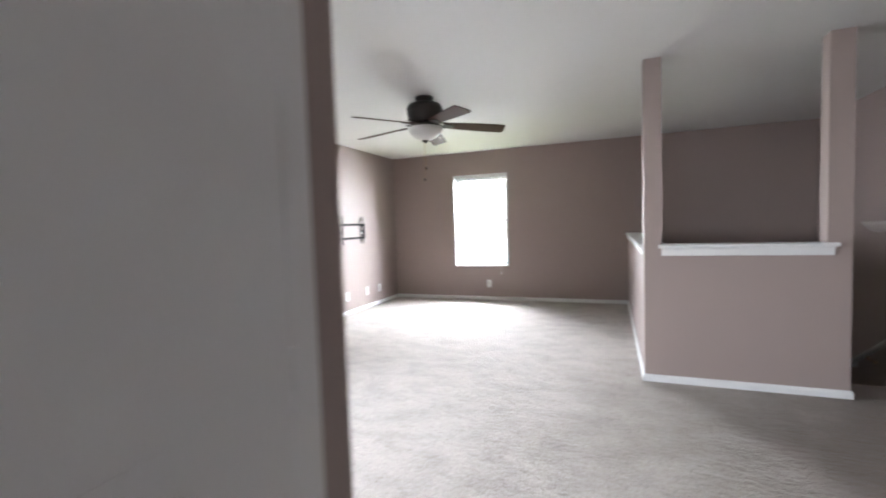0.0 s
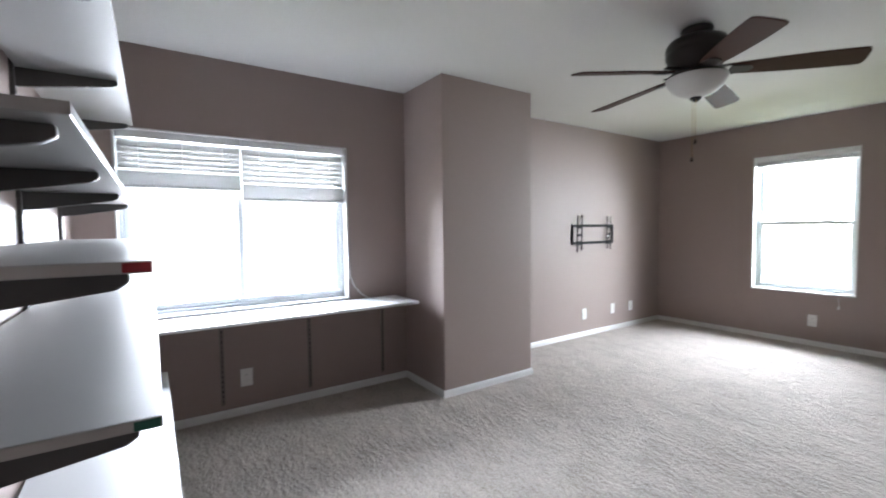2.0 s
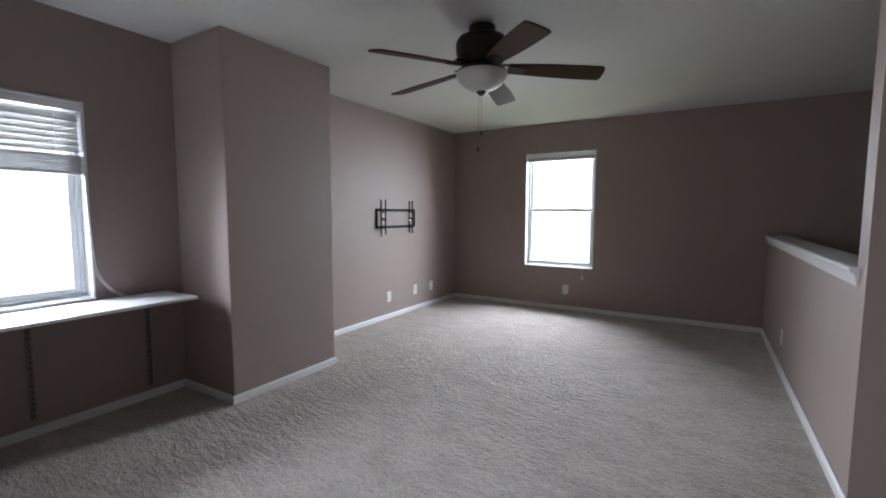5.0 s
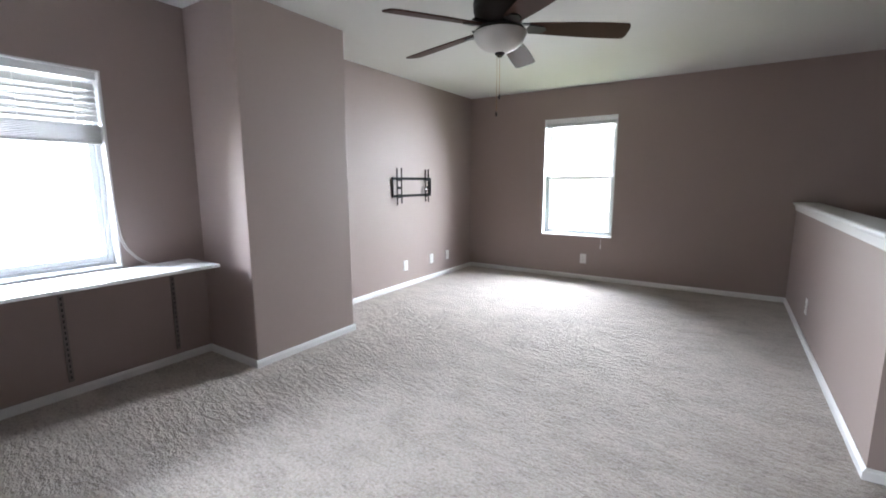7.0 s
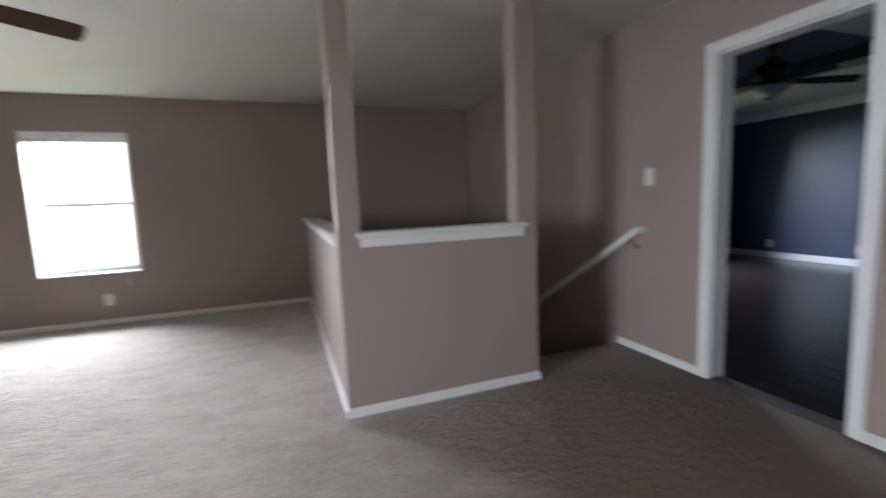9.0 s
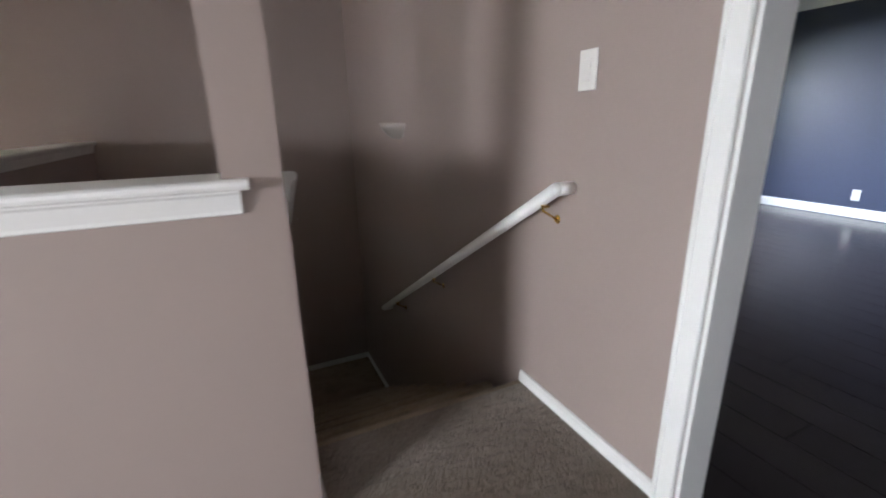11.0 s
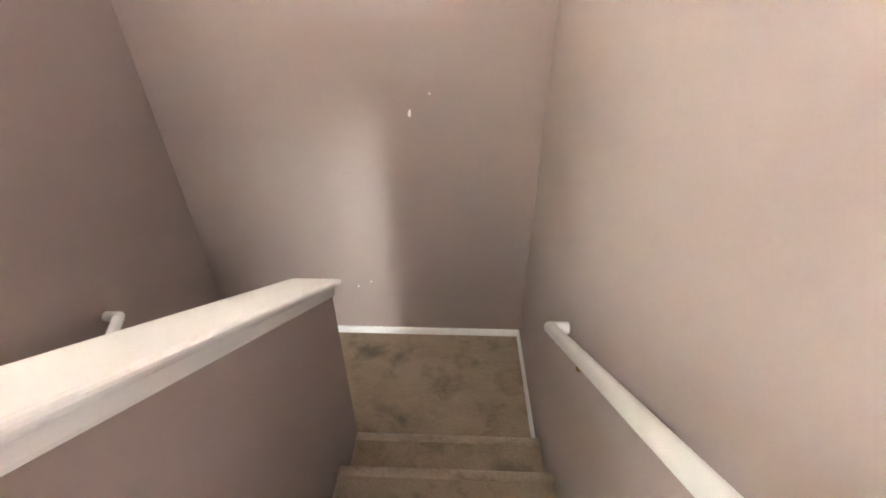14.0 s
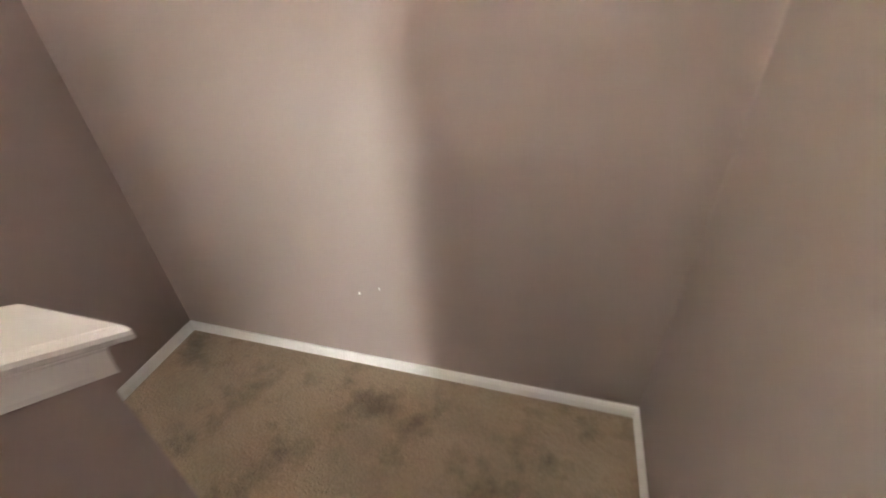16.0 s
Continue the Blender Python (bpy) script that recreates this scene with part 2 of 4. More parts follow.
def mesh_of(name, bm, mat, smooth=False):
    bmesh.ops.recalc_face_normals(bm, faces=bm.faces[:])
    me = bpy.data.meshes.new(name)
    bm.to_mesh(me)
    bm.free()
    me.materials.append(mat)
    if smooth:
        for p in me.polygons:
            p.use_smooth = True
    return me


def thing(name, bm, mat, label, category, kind="", group="", smooth=False):
    return tagged(new(name, mesh_of(name, bm, mat, smooth)), label, category, group, kind)


def empty(name, at, label, category, group="", kind=""):
    ob = new(name)
    ob.matrix_world = Matrix.Translation(at)
    ob.empty_display_size = 0.1
    return tagged(ob, label, category, group, kind)


def part(name, bm, mat, parent, label="", smooth=False):
    """One mesh under a thing or part; its geometry is given in the world."""
    ob = new(name, mesh_of(name, bm, mat, smooth))
    ob.parent = parent
    w = parent.matrix_basis.copy()
    p = parent.parent
    while p:
        w = p.matrix_basis @ w
        p = p.parent
    ob.data.transform(w.inverted())
    return tagged(ob, label)


def B():
    return bmesh.new()


def panel(bm, axis, lo, hi, u0, u1, z0, z1, holes=()):
    """A wall slab, lo to hi thick along axis, with rectangular openings (u0, u1, z0, z1) right through it."""
    us = sorted({u0, u1, *[h[0] for h in holes], *[h[1] for h in holes]})
    zs = sorted({z0, z1, *[h[2] for h in holes], *[h[3] for h in holes]})
    for a, b in zip(us, us[1:]):
        for c, d in zip(zs, zs[1:]):
            if any(h[0] <= a and b <= h[1] and h[2] <= c and d <= h[3] for h in holes):
                continue
            if axis == "x":
                box(bm, lo, hi, a, b, c, d)
            else:
                box(bm, a, b, lo, hi, c, d)
    bmesh.ops.remove_doubles(bm, verts=bm.verts[:], dist=1e-5)
    inner = [f for f in bm.faces if any(g is not f and set(g.verts) == set(f.verts) for e in f.edges for g in e.link_faces)]
    bmesh.ops.delete(bm, geom=inner, context='FACES')
    return bm


# ---- plan ----
H = 2.405                      # ceiling
XR = 5.94                      # stair wall
YF = 6.0                       # outer wall at the far end
YS = -0.10                     # wall with the shelves
YE = -0.205                     # set-back end of that wall beside the doorway
RISE, RUN, Y0 = 0.175, 0.28, 3.10
ZL = -8 * RISE                 # landing
ZB = -16 * RISE                # lower floor
WW = (0.10, 1.555, 0.728, 1.905)   # wide window: y, y, z, z
NW = (1.10, 2.00, 0.55, 2.035)    # tall window: x, x, z, z
DOOR = (1.605, 2.335, 0.0, 1.985)  # bedroom doorway: y, y, z, z

# ---- setting ----
thing("wall_west", panel(B(), "x", -0.2, 0.0, -3.2, YF + 0.2, -3.0, H + 0.2, [WW]), PAINT, "taupe painted wall with a wide window", "wall", "structure")
thing("wall_north", panel(B(), "y", YF, YF + 0.2, 0.0, XR, -3.0, H + 0.2, [NW]), PAINT, "taupe painted wall with a narrow window, patched above the landing", "wall", "structure")
thing("wall_east", panel(B(), "x", XR, XR + 0.12, -3.2, YF + 0.2, -3.0, H + 0.2, [DOOR]), PAINT, "taupe painted wall with a cased doorway and handrail", "wall", "structure")
bm = B()
box(bm, 0.0, 2.75, YS - 0.28, YS, 0.0, H)
box(bm, 2.75, 3.13, YS - 0.28, YE, 0.0, H)
box(bm, 3.95, XR, YE - 0.19, YE - 0.09, 0.0, H)
box(bm, 3.13, 3.95, YE - 0.19, YE - 0.09, 2.05, H)
thing("wall_south", bm, PAINT, "taupe painted wall that carries the shelves", "wall", "structure")
thing("wall_chase", box(B(), 0.0, 0.578, 2.065, 2.975, 0.0, H, 0.008, 2), PAINT, "taupe boxed-out wall between window desk and corner", "wall", "structure")
bm = B()
box(bm, 0.0, 3.75, YS, YF, -0.28, 0.0)
box(bm, 3.75, XR, YS, 2.925, -0.28, 0.0)
box(bm, 4.86, XR, 2.925, Y0, -0.28, 0.0)
box(bm, 1.5, XR, -3.2, YS, -0.28, 0.0)
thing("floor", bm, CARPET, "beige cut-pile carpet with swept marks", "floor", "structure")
thing("ceiling", box(B(), 0.0, XR, -3.2, YF, H, H + 0.15), CEIL, "white textured ceiling", "ceiling", "structure")
bm = B()
box(bm, 3.75, 3.885, 2.925, YF, -3.0, 0.985)
thing("half_wall_west", bm, PAINT, "taupe half wall along the stairwell", "half wall", "structure")
bm = B()
box(bm, 3.75, 4.985, 2.80, 2.925, 0.0, 0.985)
box(bm, 3.75, 3.875, 2.80, 2.925, 0.985, H)
box(bm, 4.852, 4.985, 2.80, 2.925, 0.985, H)
bmesh.ops.remove_doubles(bm, verts=bm.verts[:], dist=1e-5)
thing("half_wall_south", bm, PAINT, "taupe half wall with two posts up to the ceiling", "half wall", "structure")

# stair core between the flights
YC = 5.105
ztop = lambda y: 0.967 - (y - 2.926) * 0.590
bm = prism(B(), [(2.925, -3.0), (YC, -3.0), (YC, ztop(YC)), (2.925, ztop(2.925))], "x", 4.86, 5.0)
thing("wall_stair_core", bm, PAINT, "taupe sloping half wall between two flights", "half wall", "structure")


def cap_board(half):
    """Cross-section of the cap board: flat top with a shallow groove, rounded nose."""
    right = [(half + 0.016, 0.064), (half + 0.018, 0.0625), (half + 0.021, 0.0635), (half + 0.027, 0.062), (half + 0.032, 0.057), (half + 0.033, 0.050), (half + 0.031, 0.043), (half + 0.026, 0.039)]
    return right + [(-x, z) for x, z in right[::-1]]


def cap_cove(half):
    """Cross-section of the cove moulding under the cap board."""
    right = [(half + 0.021, 0.041), (half + 0.020, 0.034), (half + 0.015, 0.028), (half + 0.0125, 0.016), (half + 0.010, 0.004), (half + 0.008, -0.008), (half + 0.008, -0.016), (half + 0.004, -0.019), (half - 0.002, -0.019)]
    return right + [(-x, z) for x, z in right[::-1]]


def sweep(bm, profile, stations):
    """Sweeps a cross-section along stations of (origin, side, up)."""
    rings = []
    for o, s, u in stations:
        rings.append([bm.verts.new(Vector(o) + Vector(s) * a + Vector(u) * b) for a, b in profile])
    n = len(profile)
    for p, q in zip(rings, rings[1:]):
        for i in range(n):
            bm.faces.new((p[i], p[(i + 1) % n], q[(i + 1) % n], q[i]))
    bm.faces.new(rings[0])
    bm.faces.new(rings[-1][::-1])
    return bm


zc = 0.975
X_, Z_ = Vector((1, 0, 0)), Vector((0, 0, 1))


def moulded_cap(name, half, line, side, ends, label):
    """A white cap along a line of points: the board, and the cove set back at the open ends."""
    line = [Vector(p) for p in line]
    bm = sweep(B(), cap_board(half), [(p, side, Z_) for p in line])
    short = list(line)
    if ends[0]:
        short[0] = line[0] + (line[1] - line[0]).normalized() * ends[0]
    if ends[1]:
        short[-1] = line[-1] - (line[-1] - line[-2]).normalized() * ends[1]
    sweep(bm, cap_cove(half), [(p, side, Z_) for p in short])
    return thing(name, bm, CAPM, label, "trim", "structure")


moulded_cap("trim_cap_west", 0.0675, [(3.8175, 2.895, zc), (3.8175, YF, zc)], X_, (0, 0), "white moulded cap on the long half wall")
moulded_cap("trim_cap_south", 0.0625, [(3.848, 2.8625, zc), (4.908, 2.8625, zc)], Vector((0, -1, 0)), (0.02, 0.02), "white moulded cap between the two posts")
moulded_cap("trim_cap_stair", 0.07, [(4.93, 2.926, 0.971), (4.93, YC + 0.04, ztop(YC + 0.04) + 0.004)], X_, (0, 0.032), "white sloping moulded cap with a returned end")

# flights and landing
nose = 0.042


def carpet_roll(x0, x1, y, z, towards):
    """The carpet turned down over a step's front edge: a rounded lip, slightly proud of the tread."""
    arc = [(math.sin(a) * 0.026, math.cos(a) * 0.026) for a in [i * math.pi / 8 for i in range(9)]]
    outline = [(y + towards * (u - 0.026), z - 0.024 + v) for u, v in arc] + [(y - towards * 0.050, z - 0.046), (y - towards * 0.055, z + 0.0005)]
    return prism(B(), outline, "x", x0, x1)


upper = empty("stair_flight_upper", (5.47, Y0, 0.0), "brown worn carpeted flight with rounded nosings", "stairs", kind="structure")
for i in range(1, 8):
    y0, z = Y0 + (i - 1) * RUN, -i * RISE
    step = part("tread", box(B(), 5.0, XR, y0, y0 + RUN + nose - 0.012, z - 0.045, z, 0.02, 4), STAIRC, upper)
    part("riser", box(B(), 5.0, XR, y0 - 0.01, y0 + 0.012, z - 0.02, z + RISE - 0.03), STAIRC, step)
    part("nosing", carpet_roll(5.001, XR - 0.001, y0 + RUN + nose, z, 1), NOSEC, step, "carpet edge with its highlight put into a paler colour", smooth=True)
part("riser", box(B(), 5.0, XR, Y0 + 7 * RUN, Y0 + 7 * RUN + 0.012, ZL - 0.02, ZL + RISE - 0.03), STAIRC, upper)
part("nosing", carpet_roll(4.86, XR - 0.001, Y0 + nose, -0.002, 1), NOSEC, upper, "carpet edge with its highlight put into a paler colour", smooth=True)
bm = B()
box(bm, 3.885, XR, Y0 + 7 * RUN, YF, ZL - 0.2, ZL)
thing("stair_landing", bm, STAIRC, "stained brown carpet landing", "landing", "structure")
lower = empty("stair_flight_lower", (4.37, Y0 + 7 * RUN, ZL), "brown carpeted lower flight", "stairs", kind="structure")
for i in range(1, 8):
    y1, z = Y0 + 7 * RUN - (i - 1) * RUN, ZL - i * RISE
    step = part("tread", box(B(), 3.885, 4.86, y1 - RUN - nose, y1, z - 0.045, z, 0.02, 4), STAIRC, lower)
    part("riser", box(B(), 3.885, 4.86, y1 - 0.012, y1 + 0.01, z - 0.02, z + RISE - 0.03), STAIRC, step)

# lower hall that the stairs reach, and the room behind the first doorway
bm = B()
box(bm, 0.0, XR, -2.2, YF, -3.0, ZB)
thing("floor_lower", bm, CARPET, "beige carpet of the lower hall", "floor", "structure")
thing("wall_lower_south", panel(B(), "y", -2.2, -2.0, 0.0, XR, ZB, -0.28, [(2.25, 3.65, -1.75, -0.75)]), PAINT, "taupe wall of the lower hall with a window", "wall", "structure")
thing("trim_stair_header", box(B(), 3.885, 4.86, 2.805, 2.92, -0.47, -0.28), PAINT, "taupe header over the foot of the stairs", "trim", "structure")
thing("wall_lower_north", box(B(), 0.0, 3.75, 2.925, 3.05, ZB, -0.28), PAINT, "taupe wall of the lower hall", "wall", "structure")
bm = B()
panel(bm, "y", -3.2, -3.1, 1.5, XR, 0.0, H, [(2.1, 3.1, 1.0, 2.0)])
box(bm, 1.5, 1.6, -3.1, YS - 0.28, 0.0, H)
thing("wall_start_room", bm, PAINT, "plain walls of the room behind the doorway, with a window", "wall", "structure")


def baseboard(name, a, b, normal, z=0.0):
    """A white baseboard run from a to b along a wall whose face looks along normal."""
    a, b, n = Vector((*a, z)), Vector((*b, z)), Vector((*normal, 0))
    prof = [(0.0, 0.0), (0.013, 0.0), (0.013, 0.036), (0.009, 0.043), (0.009, 0.048), (0.004, 0.053), (0.0, 0.053)]
    sweep_bm = sweep(B(), prof, [(a, n, (0, 0, 1)), (b, n, (0, 0, 1))])
    return thing(name, sweep_bm, TRIM, "narrow white baseboard", "baseboard", "structure", "baseboards")


t_ = 0.013
for a, b, n, z in [((0.0, YS), (0.0, 2.065), (1, 0), 0), ((t_, 2.065), (0.578, 2.065), (0, -1), 0), ((0.578, 2.065 - t_), (0.578, 2.975 + t_), (1, 0), 0),
                   ((0.0, 2.975), (0.578, 2.975), (0, 1), 0), ((0.0, 2.975 + t_), (0.0, YF), (1, 0), 0), ((t_, YF), (3.75, YF), (0, -1), 0),
                   ((3.75, 2.80 - t_), (3.75, YF - t_), (-1, 0), 0), ((3.75, 2.80), (4.985, 2.80), (0, -1), 0), ((4.985, 2.80 - t_), (4.985, 2.925), (1, 0), 0),
                   ((XR, 2.399), (XR, Y0 + 0.02), (-1, 0), 0), ((XR, YE - 0.09), (XR, 1.541), (-1, 0), 0), ((t_, YS), (2.75, YS), (0, 1), 0),
                   ((3.885, YF), (XR, YF), (0, -1), ZL), ((XR, 5.12), (XR, YF - t_), (-1, 0), ZL), ((3.885, 5.09), (3.885, YF - t_), (1, 0), ZL),
                   ((4.1, YE - 0.09), (XR - t_, YE - 0.09), (0, 1), 0)]:
    baseboard("baseboard", a, b, n, z)


# ---- first doorway: jamb and open door ----
bm = B()
box(bm, 3.13, 3.148, YE - 0.143, YE - 0.092, 0.0, 2.03)
box(bm, 3.932, 3.95, YE - 0.195, YE - 0.092, 0.0, 2.03)
box(bm, 3.13, 3.95, YE - 0.195, YE - 0.092, 2.03, 2.048)
thing("trim_jamb", bm, TRIM, "white painted door jamb", "door frame", "structure")
door = empty("door_1", (3.14, YE - 0.2, 0.0), "white panelled door standing open against the wall", "door", kind="structure")
part("door_leaf", box(B(), 3.122, 3.156, YE - 0.98, YE - 0.150, 0.012, 2.02, 0.003), TRIM, door)
for z0, z1 in ((0.2, 0.85), (1.05, 1.85)):
    for y0, y1 in ((YE - 0.86, YE - 0.63), (YE - 0.55, YE - 0.32)):
        part("door_panel", box(B(), 3.156, 3.1575, y0, y1, z0, z1, 0.001), TRIM, door)
for z in (0.25, 1.05, 1.8):
    part("hinge", cyl(B(), (3.152, YE - 0.1465, z - 0.045), (3.152, YE - 0.1465, z + 0.045), 0.006), TRIM, door)
part("door_knob", lathe(B(), [(0.0, 0.06), (0.022, 0.055), (0.028, 0.035), (0.018, 0.018), (0.012, 0.0)], 16), BRASS, door).matrix_local = pose(0.02, -0.70, 0.95, 0, 90, 0)


# ---- bedroom doorway and navy room ----
def casing(name, y0, y1, ztop_, x, sx):
    bm = B()
    w = 0.063
    d = 0.018
    xa, xb = (x - d, x) if sx < 0 else (x, x + d)
    box(bm, xa, xb, y0 - w, y0, 0.0, ztop_, 0.004)
    box(bm, xa, xb, y1, y1 + w, 0.0, ztop_, 0.004)
    box(bm, xa, xb, y0 - w, y1 + w, ztop_, ztop_ + w, 0.004)
    # thicker back band along the outer edge
    xo = x - d - 0.005 if sx < 0 else x + d + 0.005
    band = sorted((x, xo))
    box(bm, *band, y0 - w - 0.001, y0 - w + 0.014, 0.0, ztop_ + w - 0.014, 0.003)
    box(bm, *band, y1 + w - 0.014, y1 + w + 0.001, 0.0, ztop_ + w - 0.014, 0.003)
    box(bm, *band, y0 - w - 0.001, y1 + w + 0.001, ztop_ + w - 0.014, ztop_ + w + 0.001, 0.003)
    return thing(name, bm, TRIM, "white stepped casing round the doorway", "door trim", "structure")


casing("trim_casing", DOOR[0], DOOR[1], DOOR[3], XR, -1)
bm = B()
box(bm, XR + 0.001, XR + 0.119, DOOR[0], DOOR[0] + 0.012, 0.0, DOOR[3] - 0.012)
box(bm, XR + 0.001, XR + 0.119, DOOR[1] - 0.012, DOOR[1], 0.0, DOOR[3] - 0.012)
box(bm, XR + 0.001, XR + 0.119, DOOR[0], DOOR[1], DOOR[3] - 0.012, DOOR[3])
thing("trim_bedroom_jamb", bm, TRIM, "white door jamb of the dark bedroom", "door frame", "structure")
thing("threshold", box(B(), XR - 0.01, XR + 0.10, DOOR[0] + 0.012, DOOR[1] - 0.012, -0.01, 0.008, 0.003), GREYM, "grey metal threshold strip between carpet and planks", "threshold", "structure")

NX0, NX1, NY0, NY1 = XR + 0.12, 11.15, -0.4, YF
thing("wall_bedroom_east", box(B(), NX1, NX1 + 0.15, NY0, NY1 + 0.2, -0.3, 2.9), NAVY, "dark navy painted bedroom wall", "wall", "structure")
thing("wall_bedroom_north", panel(B(), "y", NY1, NY1 + 0.2, NX0, NX1, -0.3, 2.9, [(7.7, 9.5, 0.6, 1.9)]), NAVY, "dark navy wall with a window", "wall", "structure")
thing("wall_bedroom_south", box(B(), NX0, NX1, NY0 - 0.15, NY0, -0.3, 2.9), NAVY, "dark navy painted bedroom wall", "wall", "structure")
thing("wall_bedroom_west", panel(B(), "x", NX0, NX0 + 0.004, NY0, NY1, 0.0, 2.425, [(DOOR[0] - 0.06, DOOR[1] + 0.12, 0.0, 2.04)]), NAVY, "dark navy paint on the doorway wall", "wall", "structure")
bm = B()
tx0, tx1, ty0, ty1 = 6.85, 9.3, 2.75, 5.1
for a, b, c, d in ((NX0, NX1, NY0, ty0), (NX0, NX1, ty1, NY1), (NX0, tx0, ty0, ty1), (tx1, NX1, ty0, ty1)):
    box(bm, a, b, c, d, 2.425, 2.50)
thing("ceiling_bedroom", bm, CEIL, "white ceiling border round the tray", "ceiling", "structure")
thing("ceiling_bedroom_tray", box(B(), tx0 - 0.1, tx1 + 0.1, ty0 - 0.1, ty1 + 0.1, 2.64, 2.9), NAVY, "dark navy raised tray ceiling", "ceiling", "structure")
bm = B()
for a, b, c, d in ((tx0 - 0.1, tx1 + 0.1, ty0 - 0.1, ty0), (tx0 - 0.1, tx1 + 0.1, ty1, ty1 + 0.1), (tx0 - 0.1, tx0, ty0, ty1), (tx1, tx1 + 0.1, ty0, ty1)):
    box(bm, a, b, c, d, 2.50, 2.64)
thing("wall_tray", bm, NAVY, "dark navy sides of the tray ceiling", "wall", "structure")
crown = [(0.0, 0.0), (0.02, 0.0), (0.03, 0.03), (0.07, 0.09), (0.10, 0.11), (0.10, 0.13), (0.0, 0.13)]
bm = sweep(B(), crown, [((NX1, NY0, 2.295), (-1, 0, 0), (0, 0, 1)), ((NX1, NY1, 2.295), (-1, 0, 0), (0, 0, 1))])
thing("trim_crown_east", bm, TRIM, "white crown moulding over the navy wall", "trim", "structure")
bm = sweep(B(), crown, [((NX0, NY1, 2.295), (0, -1, 0), (0, 0, 1)), ((NX1 - 0.1, NY1, 2.295), (0, -1, 0), (0, 0, 1))])
thing("trim_crown_north", bm, TRIM, "white crown moulding over the navy wall", "trim", "structure")
bm = sweep(B(), [(0, 0), (0.014, 0), (0.014, 0.09), (0.006, 0.105), (0, 0.105)], [((NX1, NY0, 0), (-1, 0, 0), (0, 0, 1)), ((NX1, NY1, 0), (-1, 0, 0), (0, 0, 1))])
thing("baseboard_bedroom", bm, TRIM, "white baseboard under the navy wall", "baseboard", "structure")
bm = sweep(B(), [(0, 0), (0.014, 0), (0.014, 0.09), (0.006, 0.105), (0, 0.105)], [((NX0, NY1, 0), (0, -1, 0), (0, 0, 1)), ((NX1 - 0.014, NY1, 0), (0, -1, 0), (0, 0, 1))])
thing("baseboard_bedroom_north", bm, TRIM, "white baseboard under the navy wall", "baseboard", "structure")
nfloor = thing("floor_bedroom", box(B(), NX0 - 0.02, NX1, NY0, NY1, -0.3, -0.012), DARKWOOD, "dark brown plank floor with a sheen", "floor", "structure")


# ---- ceiling fans ----
def blade_outline(r0, r1, w0, w1):
    pts = []
    for i in range(13):
        s = i / 12
        pts.append((r0 + (r1 - r0) * s, (w0 + (w1 - w0) * math.sin(min(1.0, s * 1.25) * math.pi / 2)) / 2))
    pts[-1] = (r1 - 0.012, pts[-1][1] * 0.97)
    low = [(x, -y) for x, y in pts]
    return pts + [(r1, w1 * 0.34), (r1 + 0.003, 0.0), (r1, -w1 * 0.34)] + low[::-1]


